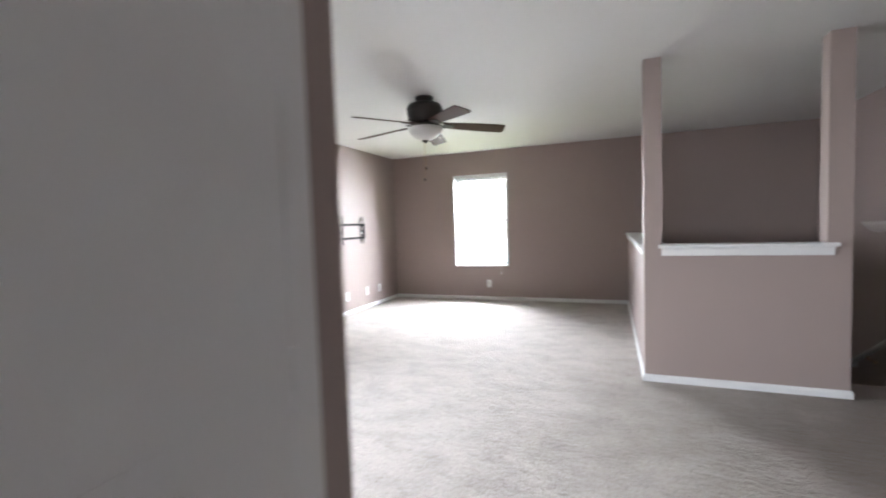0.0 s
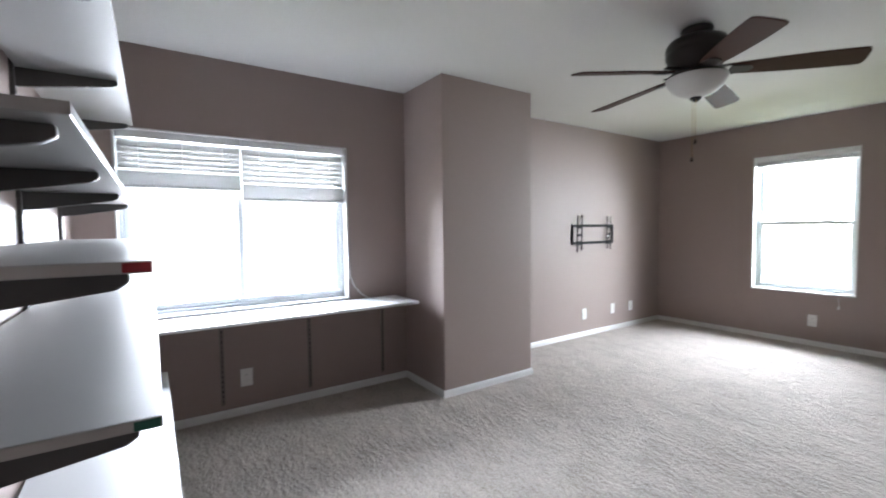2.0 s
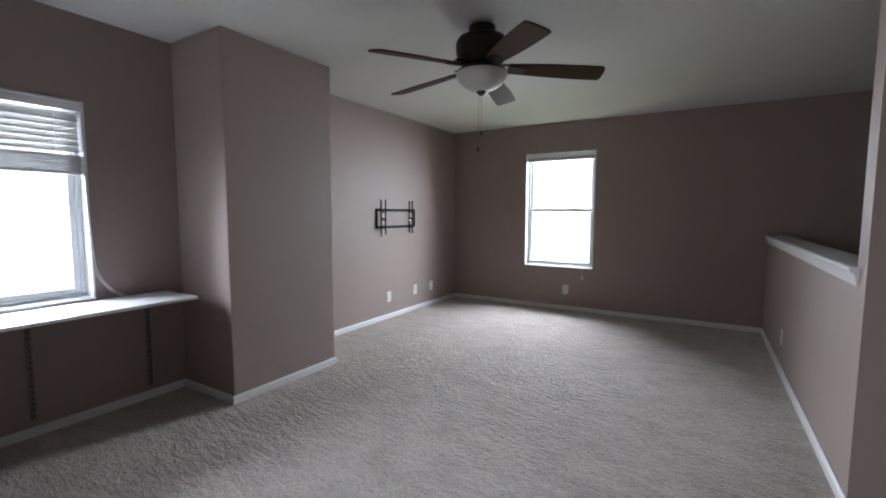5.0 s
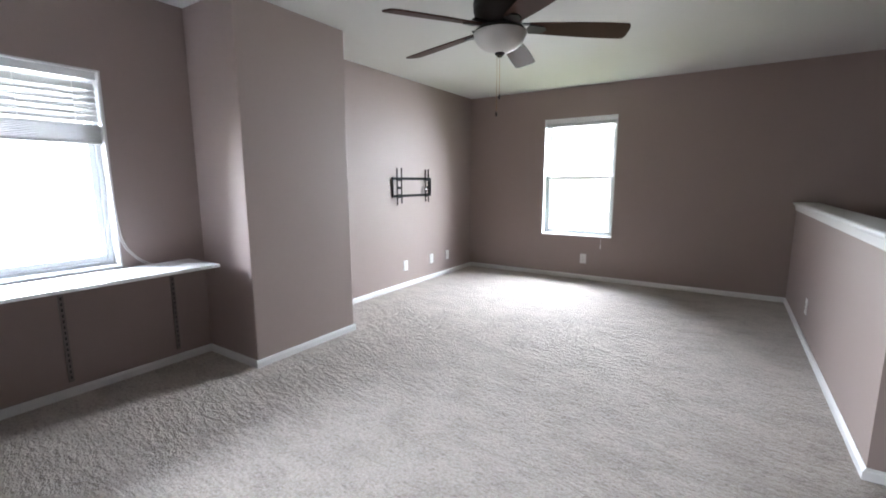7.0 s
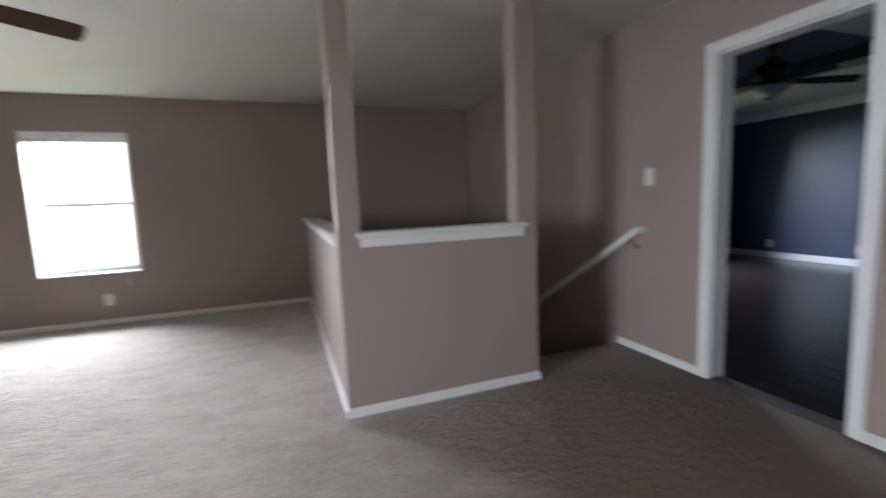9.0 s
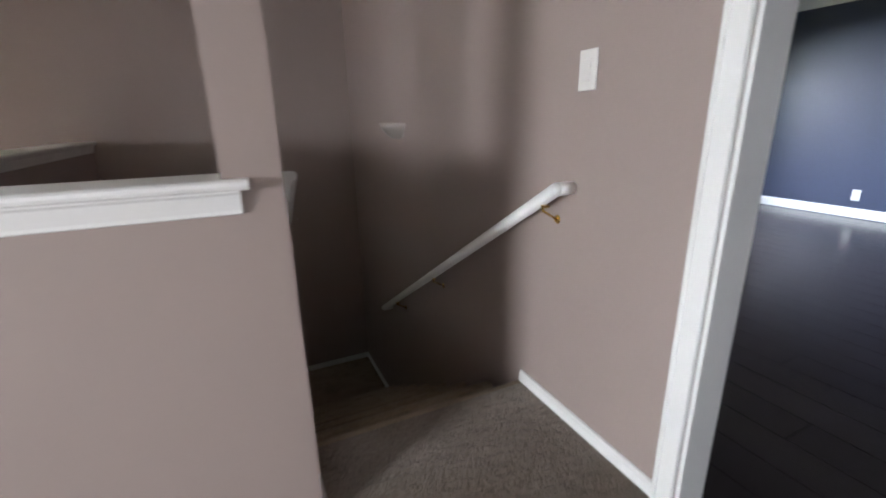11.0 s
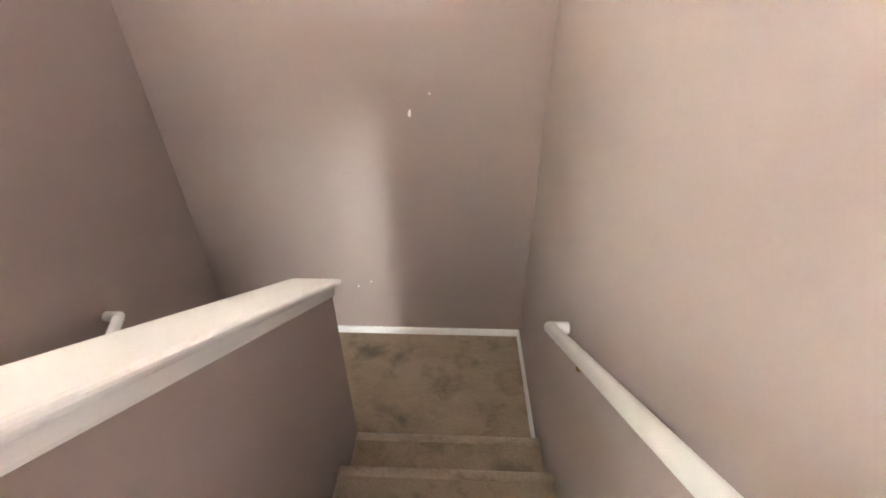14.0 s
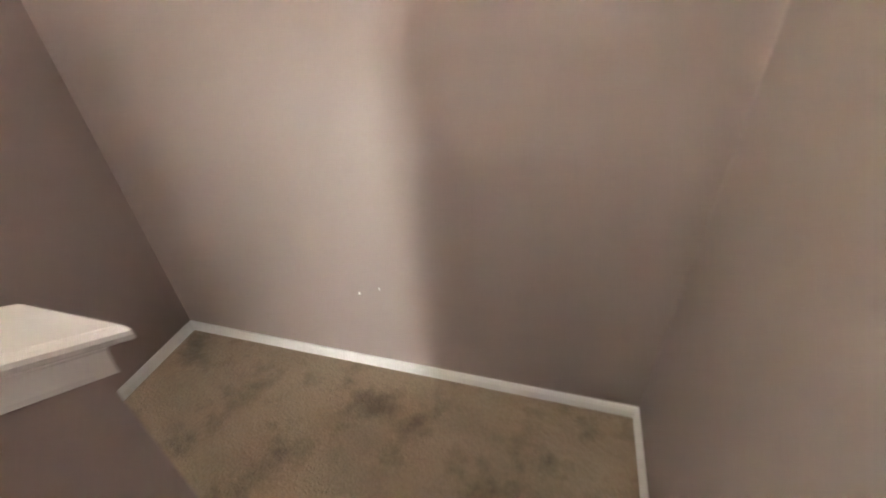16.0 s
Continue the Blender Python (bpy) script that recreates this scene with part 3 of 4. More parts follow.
def ceiling_fan(at, top, angles, label, glass, blade_mat, rod=0.0):
    """A hugger fan: canopy, motor housing, blades on irons, a glass bowl and pull chains."""
    x, y = at
    fan = empty("ceiling_fan", (x, y, top), label, "ceiling fan")
    if rod:
        part("ceiling_cup", lathe(B(), [(0.0, 0.0), (0.070, 0.0), (0.066, -0.035), (0.030, -0.055), (0.014, -0.058)], 24, (x, y, top)), BRONZE, fan, smooth=True)
        part("downrod", cyl(B(), (x, y, top - 0.05), (x, y, top - rod - 0.02), 0.013), BRONZE, fan, smooth=True)
        top -= rod
    part("canopy", lathe(B(), [(0.0, 0.0), (0.080, 0.0), (0.083, -0.014), (0.076, -0.030), (0.062, -0.040), (0.060, -0.056)], 32, (x, y, top)), BRONZE, fan, smooth=True)
    part("motor_housing", lathe(B(), [(0.058, -0.052), (0.11, -0.056), (0.146, -0.072), (0.160, -0.095), (0.164, -0.118), (0.158, -0.130), (0.162, -0.138), (0.160, -0.160), (0.148, -0.190), (0.130, -0.212), (0.124, -0.228), (0.10, -0.245), (0.0, -0.245)], 40, (x, y, top)), BRONZE, fan, smooth=True)
    zb = top - 0.258
    part("light_fitter", lathe(B(), [(0.10, 0.02), (0.13, 0.01), (0.150, -0.006), (0.157, -0.02), (0.150, -0.026), (0.0, -0.026)], 40, (x, y, zb)), BRONZE, fan, smooth=True)
    bowl = part("glass_bowl", lathe(B(), [(0.158, -0.020), (0.160, -0.026), (0.152, -0.050), (0.134, -0.078), (0.106, -0.102), (0.070, -0.120), (0.035, -0.130), (0.0, -0.132)], 40, (x, y, zb)), glass, fan, "frosted glass bowl", smooth=True)
    part("finial", lathe(B(), [(0.0, -0.128), (0.030, -0.129), (0.032, -0.137), (0.020, -0.147), (0.012, -0.155), (0.0, -0.158)], 20, (x, y, zb)), BRONZE, bowl, smooth=True)
    for a in angles:
        turn = Matrix.Translation((x, y, top - 0.222)) @ Matrix.Rotation(radians(a), 4, 'Z')
        bm = prism(B(), blade_outline(0.17, 0.742, 0.10, 0.150), "z", -0.004, 0.004)
        bm.transform(turn @ Matrix.Translation((0, 0, -0.02)) @ Matrix.Rotation(radians(-13), 4, 'X') @ Matrix.Rotation(radians(3.5), 4, 'Y'))
        blade = part("blade", bm, blade_mat, fan)
        bm = B()
        box(bm, 0.10, 0.20, -0.018, 0.018, -0.010, -0.002, 0.003)
        bm.transform(turn @ Matrix.Translation((0, 0, -0.003)))
        b2 = B()
        prism(b2, [(0.17, -0.045), (0.25, -0.03), (0.27, 0.0), (0.25, 0.03), (0.17, 0.045), (0.155, 0.0)], "z", -0.011, -0.0045)
        b2.transform(turn @ Matrix.Translation((0, 0, -0.02)) @ Matrix.Rotation(radians(-13), 4, 'X') @ Matrix.Rotation(radians(3.5), 4, 'Y'))
        part("blade_iron", bm, BRONZE, blade)
        part("blade_plate", b2, BRONZE, blade)
    for dx, drop in ((-0.008, 0.49), (0.010, 0.39)):
        chain = part("pull_chain", cyl(B(), (x + dx, y - 0.02, zb - 0.12), (x + dx, y - 0.02, zb - drop), 0.0014, seg=6), BRASS, fan)
        part("chain_knob", lathe(B(), [(0.0, 0.02), (0.005, 0.014), (0.008, 0.0), (0.006, -0.008), (0.0, -0.012)], 10, (x + dx, y - 0.02, zb - drop)), BRONZE, chain, smooth=True)
    return fan


ceiling_fan((1.945, 2.915), H, (173.5, 245.5, 317.5, 29.5, 101.5), "dark bronze ceiling fan with walnut blades and glass bowl", BOWL, BLADE)
ceiling_fan((8.3, 3.56), 2.64, (-38, 34, 106, 178, 250), "black ceiling fan on a downrod under the bedroom tray ceiling", BOWL, BLACK, 0.14)


# ---- windows ----
def window_frame(axis, lo, hi, u0, u1, z0, z1, w):
    """Four members of a rectangular frame, in one mesh."""
    bm = B()
    for a, b, c, d in ((u0, u1, z0, z0 + w), (u0, u1, z1 - w, z1), (u0, u0 + w, z0 + w, z1 - w), (u1 - w, u1, z0 + w, z1 - w)):
        if axis == "x":
            box(bm, lo, hi, a, b, c, d, 0.004)
        else:
            box(bm, a, b, lo, hi, c, d, 0.004)
    return bm


def pane(axis, at, u0, u1, z0, z1, parent):
    bm = box(B(), at - 0.003, at + 0.003, u0, u1, z0, z1) if axis == "x" else box(B(), u0, u1, at - 0.003, at + 0.003, z0, z1)
    ob = part("pane", bm, GLASS, parent)
    ob.visible_shadow = False
    return ob


y0, y1, z0, z1 = WW
win = empty("window_1", (-0.1, (y0 + y1) / 2, z0), "wide white vinyl sliding window above the desk", "window", kind="structure")
part("window_frame", window_frame("x", -0.16, -0.085, y0, y1, z0, z1, 0.035), VINYL, win)
ym = 0.803
s1 = part("sash", window_frame("x", -0.145, -0.120, y0 + 0.035, ym + 0.022, z0 + 0.035, z1 - 0.035, 0.036), VINYL, win)
s2 = part("sash", window_frame("x", -0.118, -0.093, ym - 0.022, y1 - 0.035, z0 + 0.035, z1 - 0.035, 0.036), VINYL, win)
pane("x", -0.132, y0 + 0.071, ym - 0.014, z0 + 0.071, z1 - 0.071, s1)
pane("x", -0.105, ym + 0.014, y1 - 0.071, z0 + 0.071, z1 - 0.071, s2)
part("latch", box(B(), -0.093, -0.078, ym - 0.012, ym + 0.012, 1.29, 1.36, 0.003), VINYL, win)
bm = B()
for a, b, c, d in ((y0, y0 + 0.012, z0, z1), (y1 - 0.012, y1, z0, z1), (y0 + 0.012, y1 - 0.012, z1 - 0.012, z1)):
    box(bm, -0.085, 0.006, a, b, c, d, 0.002)
part("reveal_lining", bm, TRIM, win)
part("window_sill", box(B(), -0.085, 0.012, y0, y1, z0 - 0.002, z0 + 0.014, 0.004), TRIM, win)

x0, x1, z0n, z1n = NW
win2 = empty("window_2", ((x0 + x1) / 2, YF + 0.1, z0n), "narrow white single-hung window with raised blind", "window", kind="structure")
part("window_frame", window_frame("y", YF + 0.085, YF + 0.16, x0, x1, z0n, z1n, 0.035), VINYL, win2)
zm = 1.29
u1 = part("sash", window_frame("y", YF + 0.12, YF + 0.145, x0 + 0.035, x1 - 0.035, zm - 0.018, z1n - 0.035, 0.034), VINYL, win2)
u2 = part("sash", window_frame("y", YF + 0.092, YF + 0.118, x0 + 0.035, x1 - 0.035, z0n + 0.035, zm + 0.02, 0.036), VINYL, win2)
pane("y", YF + 0.132, x0 + 0.069, x1 - 0.069, zm + 0.016, z1n - 0.069, u1)
pane("y", YF + 0.105, x0 + 0.071, x1 - 0.071, z0n + 0.071, zm - 0.016, u2)
for xx in (x0 + 0.25, x1 - 0.25):
    part("sash_lock", box(B(), xx - 0.03, xx + 0.03, YF + 0.085, YF + 0.118, zm + 0.02, zm + 0.032, 0.003), VINYL, win2)
bm = B()
for a, b, c, d in ((x0, x0 + 0.012, z0n, z1n), (x1 - 0.012, x1, z0n, z1n), (x0 + 0.012, x1 - 0.012, z1n - 0.012, z1n)):
    box(bm, a, b, YF - 0.006, YF + 0.085, c, d, 0.002)
part("reveal_lining", bm, TRIM, win2)
part("window_sill", box(B(), x0, x1, YF - 0.012, YF + 0.085, z0n - 0.002, z0n + 0.014, 0.004), TRIM, win2)


def cord_curve(points, r):
    cu = bpy.data.curves.new("cord", 'CURVE')
    cu.dimensions = '3D'
    cu.bevel_depth = r
    cu.bevel_resolution = 2
    sp = cu.splines.new('POLY')
    sp.points.add(len(points) - 1)
    for p, q in zip(sp.points, points):
        p.co = (*q, 1)
    tmp = bpy.data.objects.new("tmp", cu)
    me = bpy.data.meshes.new_from_object(tmp)
    bpy.data.objects.remove(tmp)
    bm = B()
    bm.from_mesh(me)
    return bm


def blind(axis, at, u0, u1, ztop_, zbot, gap_slats, stack, label, tilt):
    """A raised slatted blind: head rail, open slats, a packed stack, bottom rail, ladder cords."""
    c = Vector((at, (u0 + u1) / 2, ztop_)) if axis == "x" else Vector(((u0 + u1) / 2, at, ztop_))
    ob = empty("window_blind", c, label, "blind", "window blinds")

    def bx(a, b, lo, hi, z0_, z1_, bev=0.0):
        if axis == "x":
            return box(B(), lo, hi, a, b, z0_, z1_, bev)
        return box(B(), a, b, lo, hi, z0_, z1_, bev)
    part("valance", bx(u0, u1, at - 0.03, at + 0.03, ztop_ - 0.045, ztop_, 0.004), TRIM, ob)
    zs = ztop_ - 0.045
    zstack = zbot + 0.020 + stack * 0.0088
    step = (zs - zstack) / (gap_slats + 1)
    for i in range(gap_slats):
        bm = B()
        box(bm, u0 + 0.004, u1 - 0.004, -0.026, 0.026, -0.0014, 0.0014) if axis == "y" else box(bm, -0.026, 0.026, u0 + 0.004, u1 - 0.004, -0.0014, 0.0014)
        rot = Matrix.Rotation(radians(tilt), 4, 'Y') if axis == "x" else Matrix.Rotation(radians(tilt), 4, 'X')
        off = Vector((at, 0, zs - (i + 1) * step)) if axis == "x" else Vector((0, at, zs - (i + 1) * step))
        bm.transform(Matrix.Translation(off) @ rot)
        part("slat", bm, SLAT, ob)
    for i in range(stack):
        jig = random.uniform(-0.004, 0.004)
        z = zbot + 0.019 + i * 0.0088
        part("slat", bx(u0 + 0.004 + jig, u1 - 0.004 + jig, at - 0.024 + jig, at + 0.024 + jig, z, z + 0.0060, 0.0010), SLAT, ob)
    part("bottom_rail", bx(u0 + 0.004, u1 - 0.004, at - 0.024, at + 0.024, zbot, zbot + 0.018, 0.003), SLAT, ob)
    for f in (0.16, 0.5, 0.84):
        u = u0 + (u1 - u0) * f
        if zs - zstack > 0.06:
            for s in (-0.026, 0.026):
                p = (at + s, u) if axis == "x" else (u, at + s)
                part("ladder_cord", cyl(B(), (*p, zstack), (*p, zs), 0.0020, seg=6), CORD, ob)
    return ob


blind("x", -0.045, 0.118, 0.800, 1.893, 1.545, 5, 10, "white slatted blind raised above the desk window", 55)
blind("x", -0.045, 0.806, 1.538, 1.893, 1.480, 6, 11, "white slatted blind hanging lower than its twin", 55)
blind("y", YF + 0.045, x0 + 0.016, x1 - 0.016, 2.022, 1.930, 0, 5, "white blind fully raised at the narrow window", 0)
for k, (dy, ex) in enumerate(((0.0, 0.02), (0.012, 0.07))):
    pts = [(0.010, 1.535 + dy * 0.4, 1.84), (0.010, 1.54 + dy * 0.4, 1.2), (0.014, 1.548 + dy, 0.92), (0.022, 1.575 + dy, 0.84), (0.04, 1.62 + dy, 0.775), (0.07, 1.66 + ex * 0.4, 0.732), (0.12, 1.70 + ex, 0.727), (0.17, 1.68 + ex, 0.727)]
    fine = []
    for p, q in zip(pts, pts[1:]):
        for j in range(5):
            fine.append(Vector(p).lerp(Vector(q), j / 5))
    sm = [fine[0]] + [(a + b + c) / 3 for a, b, c in zip(fine, fine[1:], fine[2:])] + [fine[-1]]
    ob = thing("blind_cord", cord_curve([tuple(v) for v in sm], 0.0022), CORD, "white blind pull cord trailing on to the desk", "cord", group="blind cords")
ob = empty("blind_cord", (1.876, YF - 0.02, 2.0), "thin white pull cord with tassel below the narrow window", "cord")
part("cord", cyl(B(), (1.876, YF - 0.016, 2.0), (1.876, YF - 0.016, 0.45), 0.0016, seg=6), CORD, ob)
part("tassel", lathe(B(), [(0.0, 0.022), (0.004, 0.018), (0.008, -0.02), (0.0, -0.022)], 10, (1.876, YF - 0.016, 0.435)), PLATE, ob)


# ---- desk under the window ----
desk = empty("wall_desk", (0.2, 0.9, 0.70), "white melamine desk board on steel brackets under the window", "desk")
part("top", box(B(), 0.014, 0.405, YS + 0.015, 1.955, 0.702, 0.722, 0.002), MELA, desk)
for y in (0.64, 1.23, 1.832):
    st = part("standard", box(B(), 0.0, 0.012, y - 0.013, y + 0.013, 0.09, 0.70, 0.002), STDM, desk)
    bm = B()
    for i in range(17):
        box(bm, 0.0121, 0.0128, y - 0.004, y + 0.004, 0.11 + i * 0.034, 0.128 + i * 0.034)
    part("slot", bm, SLOT, st)
    bm = prism(B(), [(0.012, 0.701), (0.36, 0.701), (0.362, 0.690), (0.06, 0.635), (0.012, 0.61)], "y", y - 0.006, y + 0.006)
    part("bracket", bm, STDM, desk)

# ---- shelves on the near wall ----
SX = (0.40, 1.18, 1.92, 2.47)
for x in SX:
    st = empty("shelf_standard", (x, YS, 1.2), "grey slotted steel standard screwed to the wall", "shelf standard", "shelf standards")
    part("track", box(B(), x - 0.0125, x + 0.0125, YS, YS + 0.014, 0.30, 2.02, 0.002), GREYM, st)
    bm = B()
    for i in range(50):
        for dx in (-0.005, 0.005):
            box(bm, x + dx - 0.0018, x + dx + 0.0018, YS + 0.0141, YS + 0.0147, 0.32 + i * 0.034, 0.336 + i * 0.034)
    part("slot", bm, SLOT, st)


def wall_shelf(zbot, front, xa, xb, thick, sticker, label):
    c = ((xa + xb) / 2, YS, zbot)
    sh = empty("wall_shelf", c, label, "shelf", "wall shelves")
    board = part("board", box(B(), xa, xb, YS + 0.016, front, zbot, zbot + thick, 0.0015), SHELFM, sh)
    part("edge_band", box(B(), xb, xb + 0.0012, YS + 0.016, front, zbot + 0.001, zbot + thick - 0.001), EDGE, board, "grey raw edge")
    depth = front - YS
    for x in SX:
        y1 = YS + depth * 0.915
        bm = prism(B(), [(YS + 0.014, zbot), (y1, zbot), (y1 + 0.004, zbot - 0.004), (y1 + 0.004, zbot - 0.016), (y1 - 0.012, zbot - 0.026), (YS + 0.06, zbot - 0.060), (YS + 0.014, zbot - 0.064)], "x", x - 0.008, x + 0.008)
        bmesh.ops.bevel(bm, geom=bm.edges[:], offset=0.002, segments=1, affect='EDGES')
        part("bracket", bm, GREYM, sh, "grey tapered steel bracket")
    if sticker:
        part("sticker", box(B(), xb + 0.0013, xb + 0.0020, front - 0.034, front - 0.002, zbot + 0.002, zbot + thick - 0.002), sticker, board, "small coloured tag")
    return sh


wall_shelf(1.840, 0.215, 0.37, 2.53, 0.017, None, "white melamine shelf, topmost and narrowest, on grey brackets")
wall_shelf(1.420, 0.202, 0.37, 2.54, 0.017, None, "white melamine shelf on grey steel brackets")
wall_shelf(1.224, 0.277, 0.37, 2.52, 0.017, RED, "deep white melamine shelf with a red tag on its end")
wall_shelf(1.002, 0.281, 0.37, 2.50, 0.017, GREEN, "deep white melamine shelf with a green tag on its end")
wall_shelf(0.470, 0.325, 0.37, 2.50, 0.018, None, "deep white melamine shelf, lowest on the wall")


# ---- television bracket ----
tv = empty("tv_bracket", (0.0, 4.57, 1.19), "black steel television wall bracket without a screen", "wall bracket")
for z in (1.285, 1.088):
    part("rail", box(B(), 0.004, 0.018, 4.20, 4.945, z - 0.015, z + 0.015, 0.003), BLACK, tv)
    part("rail_lip", box(B(), 0.018, 0.024, 4.42, 4.72, z - 0.014, z + 0.006, 0.002), BLACK, tv)
for y in (4.205, 4.94):
    part("side_plate", box(B(), 0.0, 0.022, y - 0.007, y + 0.007, 1.075, 1.298, 0.003), BLACK, tv)
for y, z0_, z1_ in ((4.265, 0.985, 1.40), (4.345, 1.005, 1.405), (4.815, 1.01, 1.395), (4.875, 1.0, 1.40)):
    part("arm", box(B(), 0.022, 0.036, y - 0.005, y + 0.005, z0_, z1_, 0.002), BLACK, tv)
for y in (4.305, 4.845):
    for za, zb_ in ((1.255, 1.30), (1.065, 1.11), (1.165, 1.195)):
        part("tilt_plate", box(B(), 0.018, 0.030, y - 0.038, y + 0.038, za, zb_, 0.003), BLACK, tv)
part("knob", cyl(B(), (0.030, 4.805, 1.14), (0.048, 4.805, 1.14), 0.014), BLACK, tv)
part("tag", box(B(), 0.036, 0.038, 4.80, 4.83, 1.13, 1.17), PLATE, tv, "small white paper tag")


# ---- outlets and switches ----
def wall_plate(name, at, normal, w, h, label, category, sockets):
    """A plate on a wall face: bevelled cover, two sockets or a rocker, a screw."""
    n = Vector((*normal, 0))
    m = Matrix.Translation(at) @ n.to_track_quat('Z', 'Y').to_matrix().to_4x4()
    ob = new(name)
    ob.matrix_world = m
    ob.empty_display_size = 0.05
    tagged(ob, label, category, "wall plates")

    def local(bm):
        bm.transform(m)
        return bm
    part("cover", local(box(B(), -w / 2, w / 2, -h / 2, h / 2, 0.0, 0.006, 0.002)), PLATE, ob)
    if sockets:
        for dy in (-0.02, 0.02):
            s = part("socket", local(lathe(B(), [(0.0, 0.0076), (0.0155, 0.0076), (0.016, 0.006)], 20, (0, dy, 0))), PLATE, ob)
            bm = B()
            for dx in (-0.006, 0.006):
                box(bm, dx - 0.0012, dx + 0.0012, dy - 0.004, dy + 0.004, 0.0077, 0.0081)
            part("slot", local(bm), SLOT, s)
    else:
        part("rocker", local(box(B(), -0.016, 0.016, -0.033, 0.033, 0.006, 0.010, 0.002)), PLATE, ob)
    part("screw", local(cyl(B(), (0, 0, 0.006), (0, 0, 0.0075), 0.003, seg=10)), PLATE, ob)
    return ob


for at, nrm in (((0.0, 0.791, 0.256), (1, 0)), ((0.0, 4.43, 0.258), (1, 0)), ((0.0, 4.97, 0.262), (1, 0)), ((0.0, 5.35, 0.258), (1, 0)),
                ((1.667, YF, 0.264), (0, -1)), ((3.75, 4.714, 0.278), (-1, 0)), ((NX1, 5.30, 0.24), (-1, 0)), ((NX1, 4.08, 0.25), (-1, 0))):
    wall_plate("wall_outlet", at, nrm, 0.078, 0.122, "white wall outlet cover near the floor", "outlet", True)
wall_plate("light_switch", (XR, 2.828, 1.300), (-1, 0), 0.078, 0.122, "white rocker light switch beside the doorway", "light switch", False)


# ---- handrails ----
def handrail(x, wall_x, ya, za, yb, zb, brackets, label):
    """A round rail with a return to the wall at each end, on brass brackets."""
    rail = empty("handrail", (wall_x, (ya + yb) / 2, (za + zb) / 2), label, "handrail")
    bm = B()
    cyl(bm, (x, ya, za), (x, yb, zb), 0.024, seg=20)
    part("rail", bm, CAPM, rail, smooth=True)
    for y, z in ((ya, za), (yb, zb)):
        bm = cyl(B(), (x, y, z), (wall_x, y, z), 0.0235, seg=20)
        bmesh.ops.create_uvsphere(bm, u_segments=16, v_segments=10, radius=0.0242, matrix=Matrix.Translation((x, y, z)))
        part("wall_return", bm, CAPM, rail, smooth=True)
    s = 1 if wall_x > x else -1
    for y in brackets:
        z = za + (zb - za) * (y - ya) / (yb - ya)
        br = part("bracket", cyl(B(), (wall_x - s * 0.004, y, z - 0.085), (x, y, z - 0.045), 0.0045, seg=10), BRASS, rail, "brass bracket", smooth=True)
        part("saddle", box(B(), x - 0.010, x + 0.010, y - 0.028, y + 0.028, z - 0.030, z - 0.022, 0.002), BRASS, br)
        part("stem", cyl(B(), (x, y, z - 0.05), (x, y, z - 0.022), 0.0045, seg=10), BRASS, br)
        rose = cyl(B(), (wall_x, y, z - 0.085), (wall_x - s * 0.007, y, z - 0.085), 0.017, 0.011, seg=18)
        part("rosette", rose, BRASS, br)
    return rail


handrail(5.870, XR, 2.868, 0.921, 5.015, -0.390, (2.935, 3.95, 4.66), "white round wooden handrail on brass brackets down the stairs")
handrail(3.945, 3.885, 5.20, -0.560, 3.20, -1.765, (4.95, 4.1, 3.4), "white round handrail along the lower flight")


# ---- wall sconce over the stairs ----
sc = empty("wall_sconce", (XR, 4.63, 1.03), "ivory half-bowl plaster uplight on the stair wall", "wall sconce")
bm = lathe(B(), [(0.004, -0.105), (0.045, -0.100), (0.085, -0.075), (0.118, -0.035), (0.135, 0.0), (0.130, 0.004), (0.122, 0.0), (0.10, -0.03), (0.05, -0.06), (0.004, -0.065)], 24, (0, 0, 0), math.pi, math.pi / 2)
bm.transform(Matrix.Translation((XR - 0.001, 4.63, 1.135)))
part("bowl", bm, SCONCE, sc, smooth=True)
part("backplate", box(B(), XR - 0.006, XR, 4.53, 4.73, 1.045, 1.13, 0.002), SCONCE, sc)

# ---- scuffs on the landing wall ----
for px, pz, w, h in ((5.244, 0.150, 0.018, 0.045), (5.350, 0.250, 0.010, 0.012), (4.851, -0.986, 0.010, 0.020), (4.939, -0.948, 0.007, 0.014)):
    bm = B()
    ring = [bm.verts.new((px + w * 0.5 * math.cos(a) * random.uniform(0.5, 1.1), YF - 0.0012, pz + h * 0.5 * math.sin(a) * random.uniform(0.6, 1.1))) for a in [i * math.pi / 5 for i in range(10)]]
    f = bm.faces.new(ring)
    ex = bmesh.ops.extrude_face_region(bm, geom=[f])
    bmesh.ops.translate(bm, vec=(0, 0.001, 0), verts=[v for v in ex["geom"] if isinstance(v, bmesh.types.BMVert)])
    thing("wall_scuff", bm, SCUFF, "small chipped spot of bare plaster on the landing wall", "scuff", group="wall scuffs")

# ---- outdoors ----
bm = B()
box(bm, -400, 400, -400, 400, -3.6, -3.05)
thing("ground", bm, GRASS, "dry lawn round the houses", "ground", "structure")


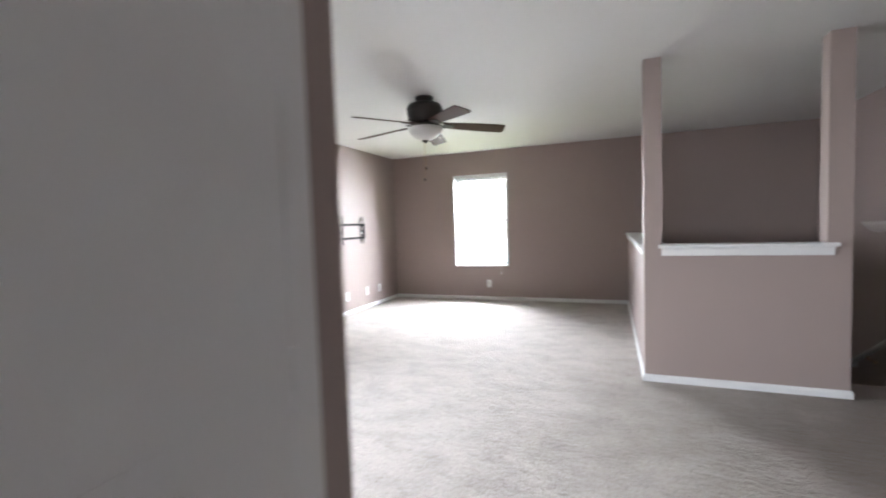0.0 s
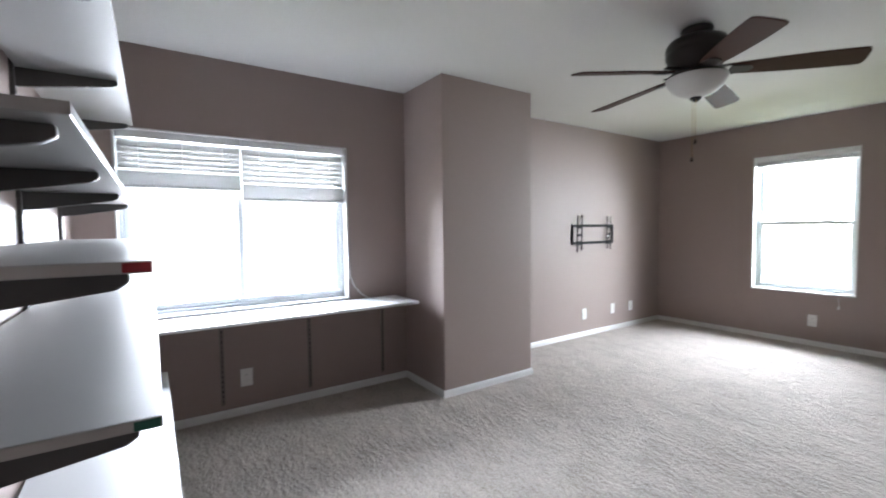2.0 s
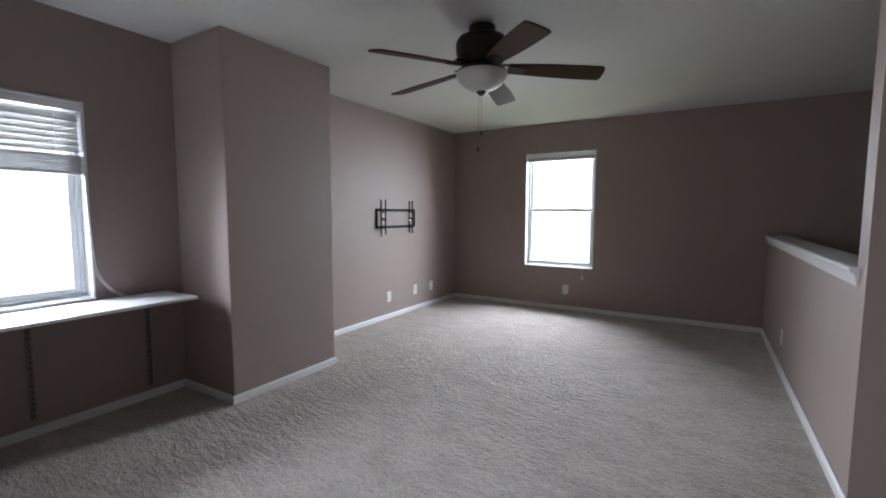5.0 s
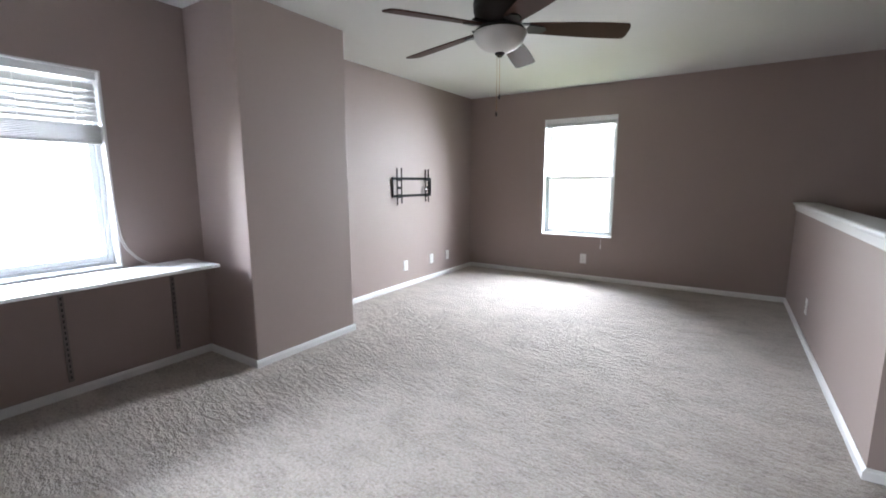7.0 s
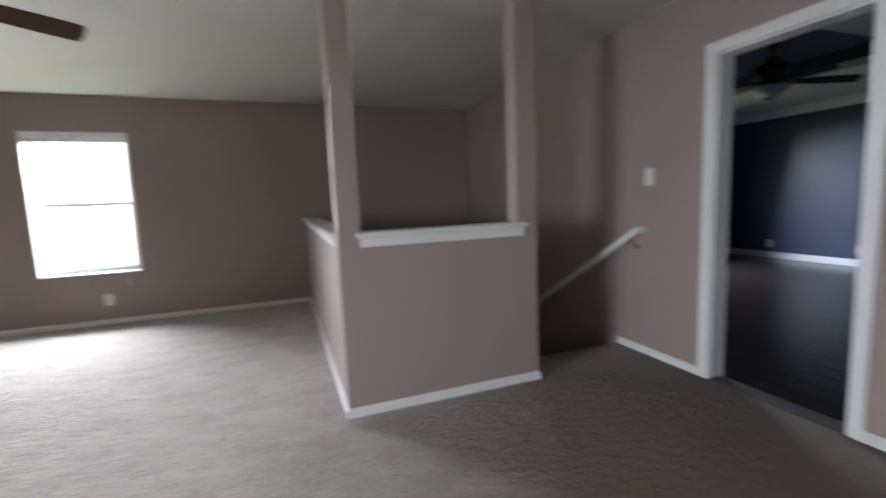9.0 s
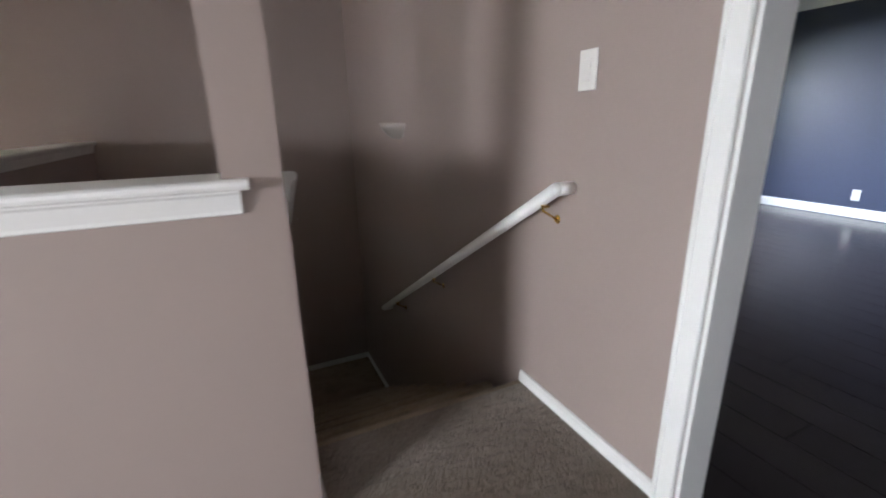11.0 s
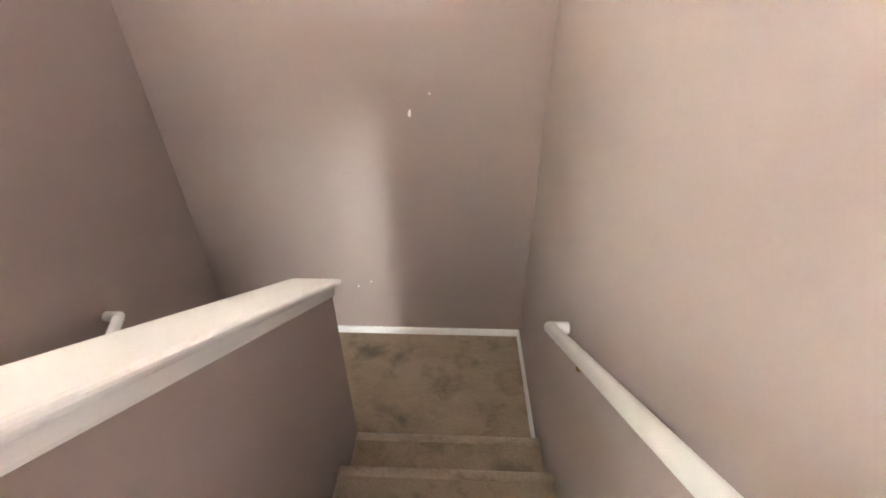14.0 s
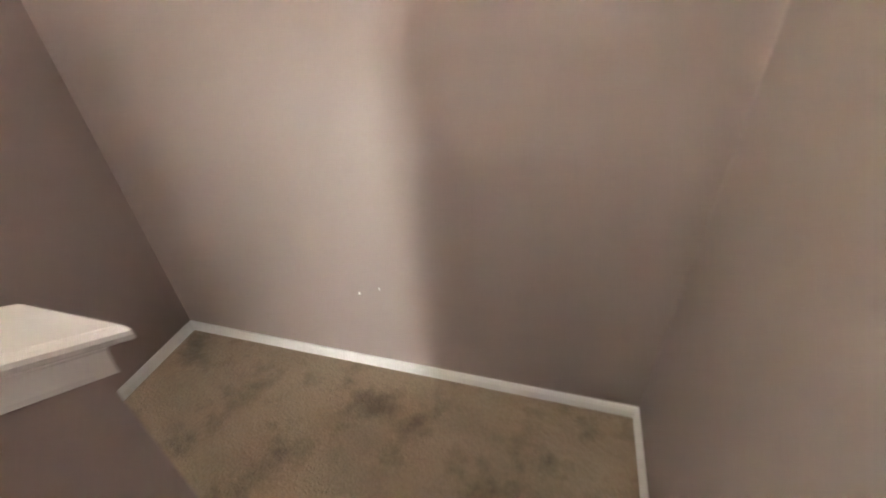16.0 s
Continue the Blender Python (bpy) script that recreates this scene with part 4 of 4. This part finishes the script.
def house(name, x0, x1, y0, y1, z1, ridge_axis, label, vents):
    """A neighbour's house in lap siding with louvred openings and a pitched roof."""
    h = empty(name, ((x0 + x1) / 2, (y0 + y1) / 2, -3.05), label, "house")
    part("wall", box(B(), x0, x1, y0, y1, -3.05, z1), SIDING, h)
    bm = B()
    z = -3.0
    while z < z1 - 0.05:
        for a, b, c, d in ((x1, x1 + 0.009, y0, y1), (x0, x1, y0 - 0.009, y0)):
            box(bm, a, b, c, d, z, z + 0.167)
        z += 0.175
    tagged(part("siding", bm, SIDING, h, "white lap siding"), kind="stuff")
    if ridge_axis == "y":
        prof = [(x0 - 0.5, z1), (x1 + 0.5, z1), ((x0 + x1) / 2, z1 + 2.2)]
        part("roof", prism(B(), prof, "y", y0 - 0.4, y1 + 0.4), ROOFM, h)
    else:
        prof = [(y0 - 0.5, z1), (y1 + 0.5, z1), ((y0 + y1) / 2, z1 + 2.2)]
        part("roof", prism(B(), prof, "x", x0 - 0.4, x1 + 0.4), ROOFM, h)
    for axis, at, u0, u1, za, zb in vents:
        fr = part("window", window_frame(axis, at - 0.02, at + 0.03, u0, u1, za, zb, 0.06), VINYL, h)
        bm = B()
        k = za + 0.07
        while k < zb - 0.08:
            if axis == "x":
                box(bm, at + 0.005, at + 0.022, u0 + 0.06, u1 - 0.06, k, k + 0.035)
            else:
                box(bm, u0 + 0.06, u1 - 0.06, at - 0.022, at - 0.005, k, k + 0.035)
            k += 0.055
        part("louvre", bm, SHUT, fr)
    return h


house("neighbour_house", -16.0, -6.5, -8.0, 9.0, 2.6, "y", "white sided two-storey neighbour house beyond the desk window", [("x", -6.48, 1.15, 1.85, 1.0, 2.1), ("x", -6.48, 2.05, 2.75, 1.0, 2.1)])
house("neighbour_house", -9.0, 9.0, 26.0, 34.0, 5.6, "x", "tall white sided house beyond the narrow window", [("y", 25.98, -1.6, -0.5, -0.6, 0.9)])

# ---- plank floor of the bedroom ----
pb = B()
box(pb, -0.0885, 0.0885, -0.61, 0.61, -0.006, 0.006, 0.0015)
plank_mesh = mesh_of("plank", pb, DARKWOOD)
row = 0
x = NX0 + 0.08
while x < NX1 - 0.05:
    y = NY0 + 0.61 - (row % 4) * 0.3
    while y < NY1 + 0.55:
        ya, yb = max(y - 0.61, NY0), min(y + 0.61, NY1)
        if yb - ya > 0.05:
            ob = new("plank", plank_mesh)
            ob.matrix_basis = pose(x, (ya + yb) / 2, -0.006) @ Matrix.Diagonal((1, (yb - ya) / 1.22, 1, 1))
            ob.parent = nfloor
        y += 1.222
    x += 0.179
    row += 1
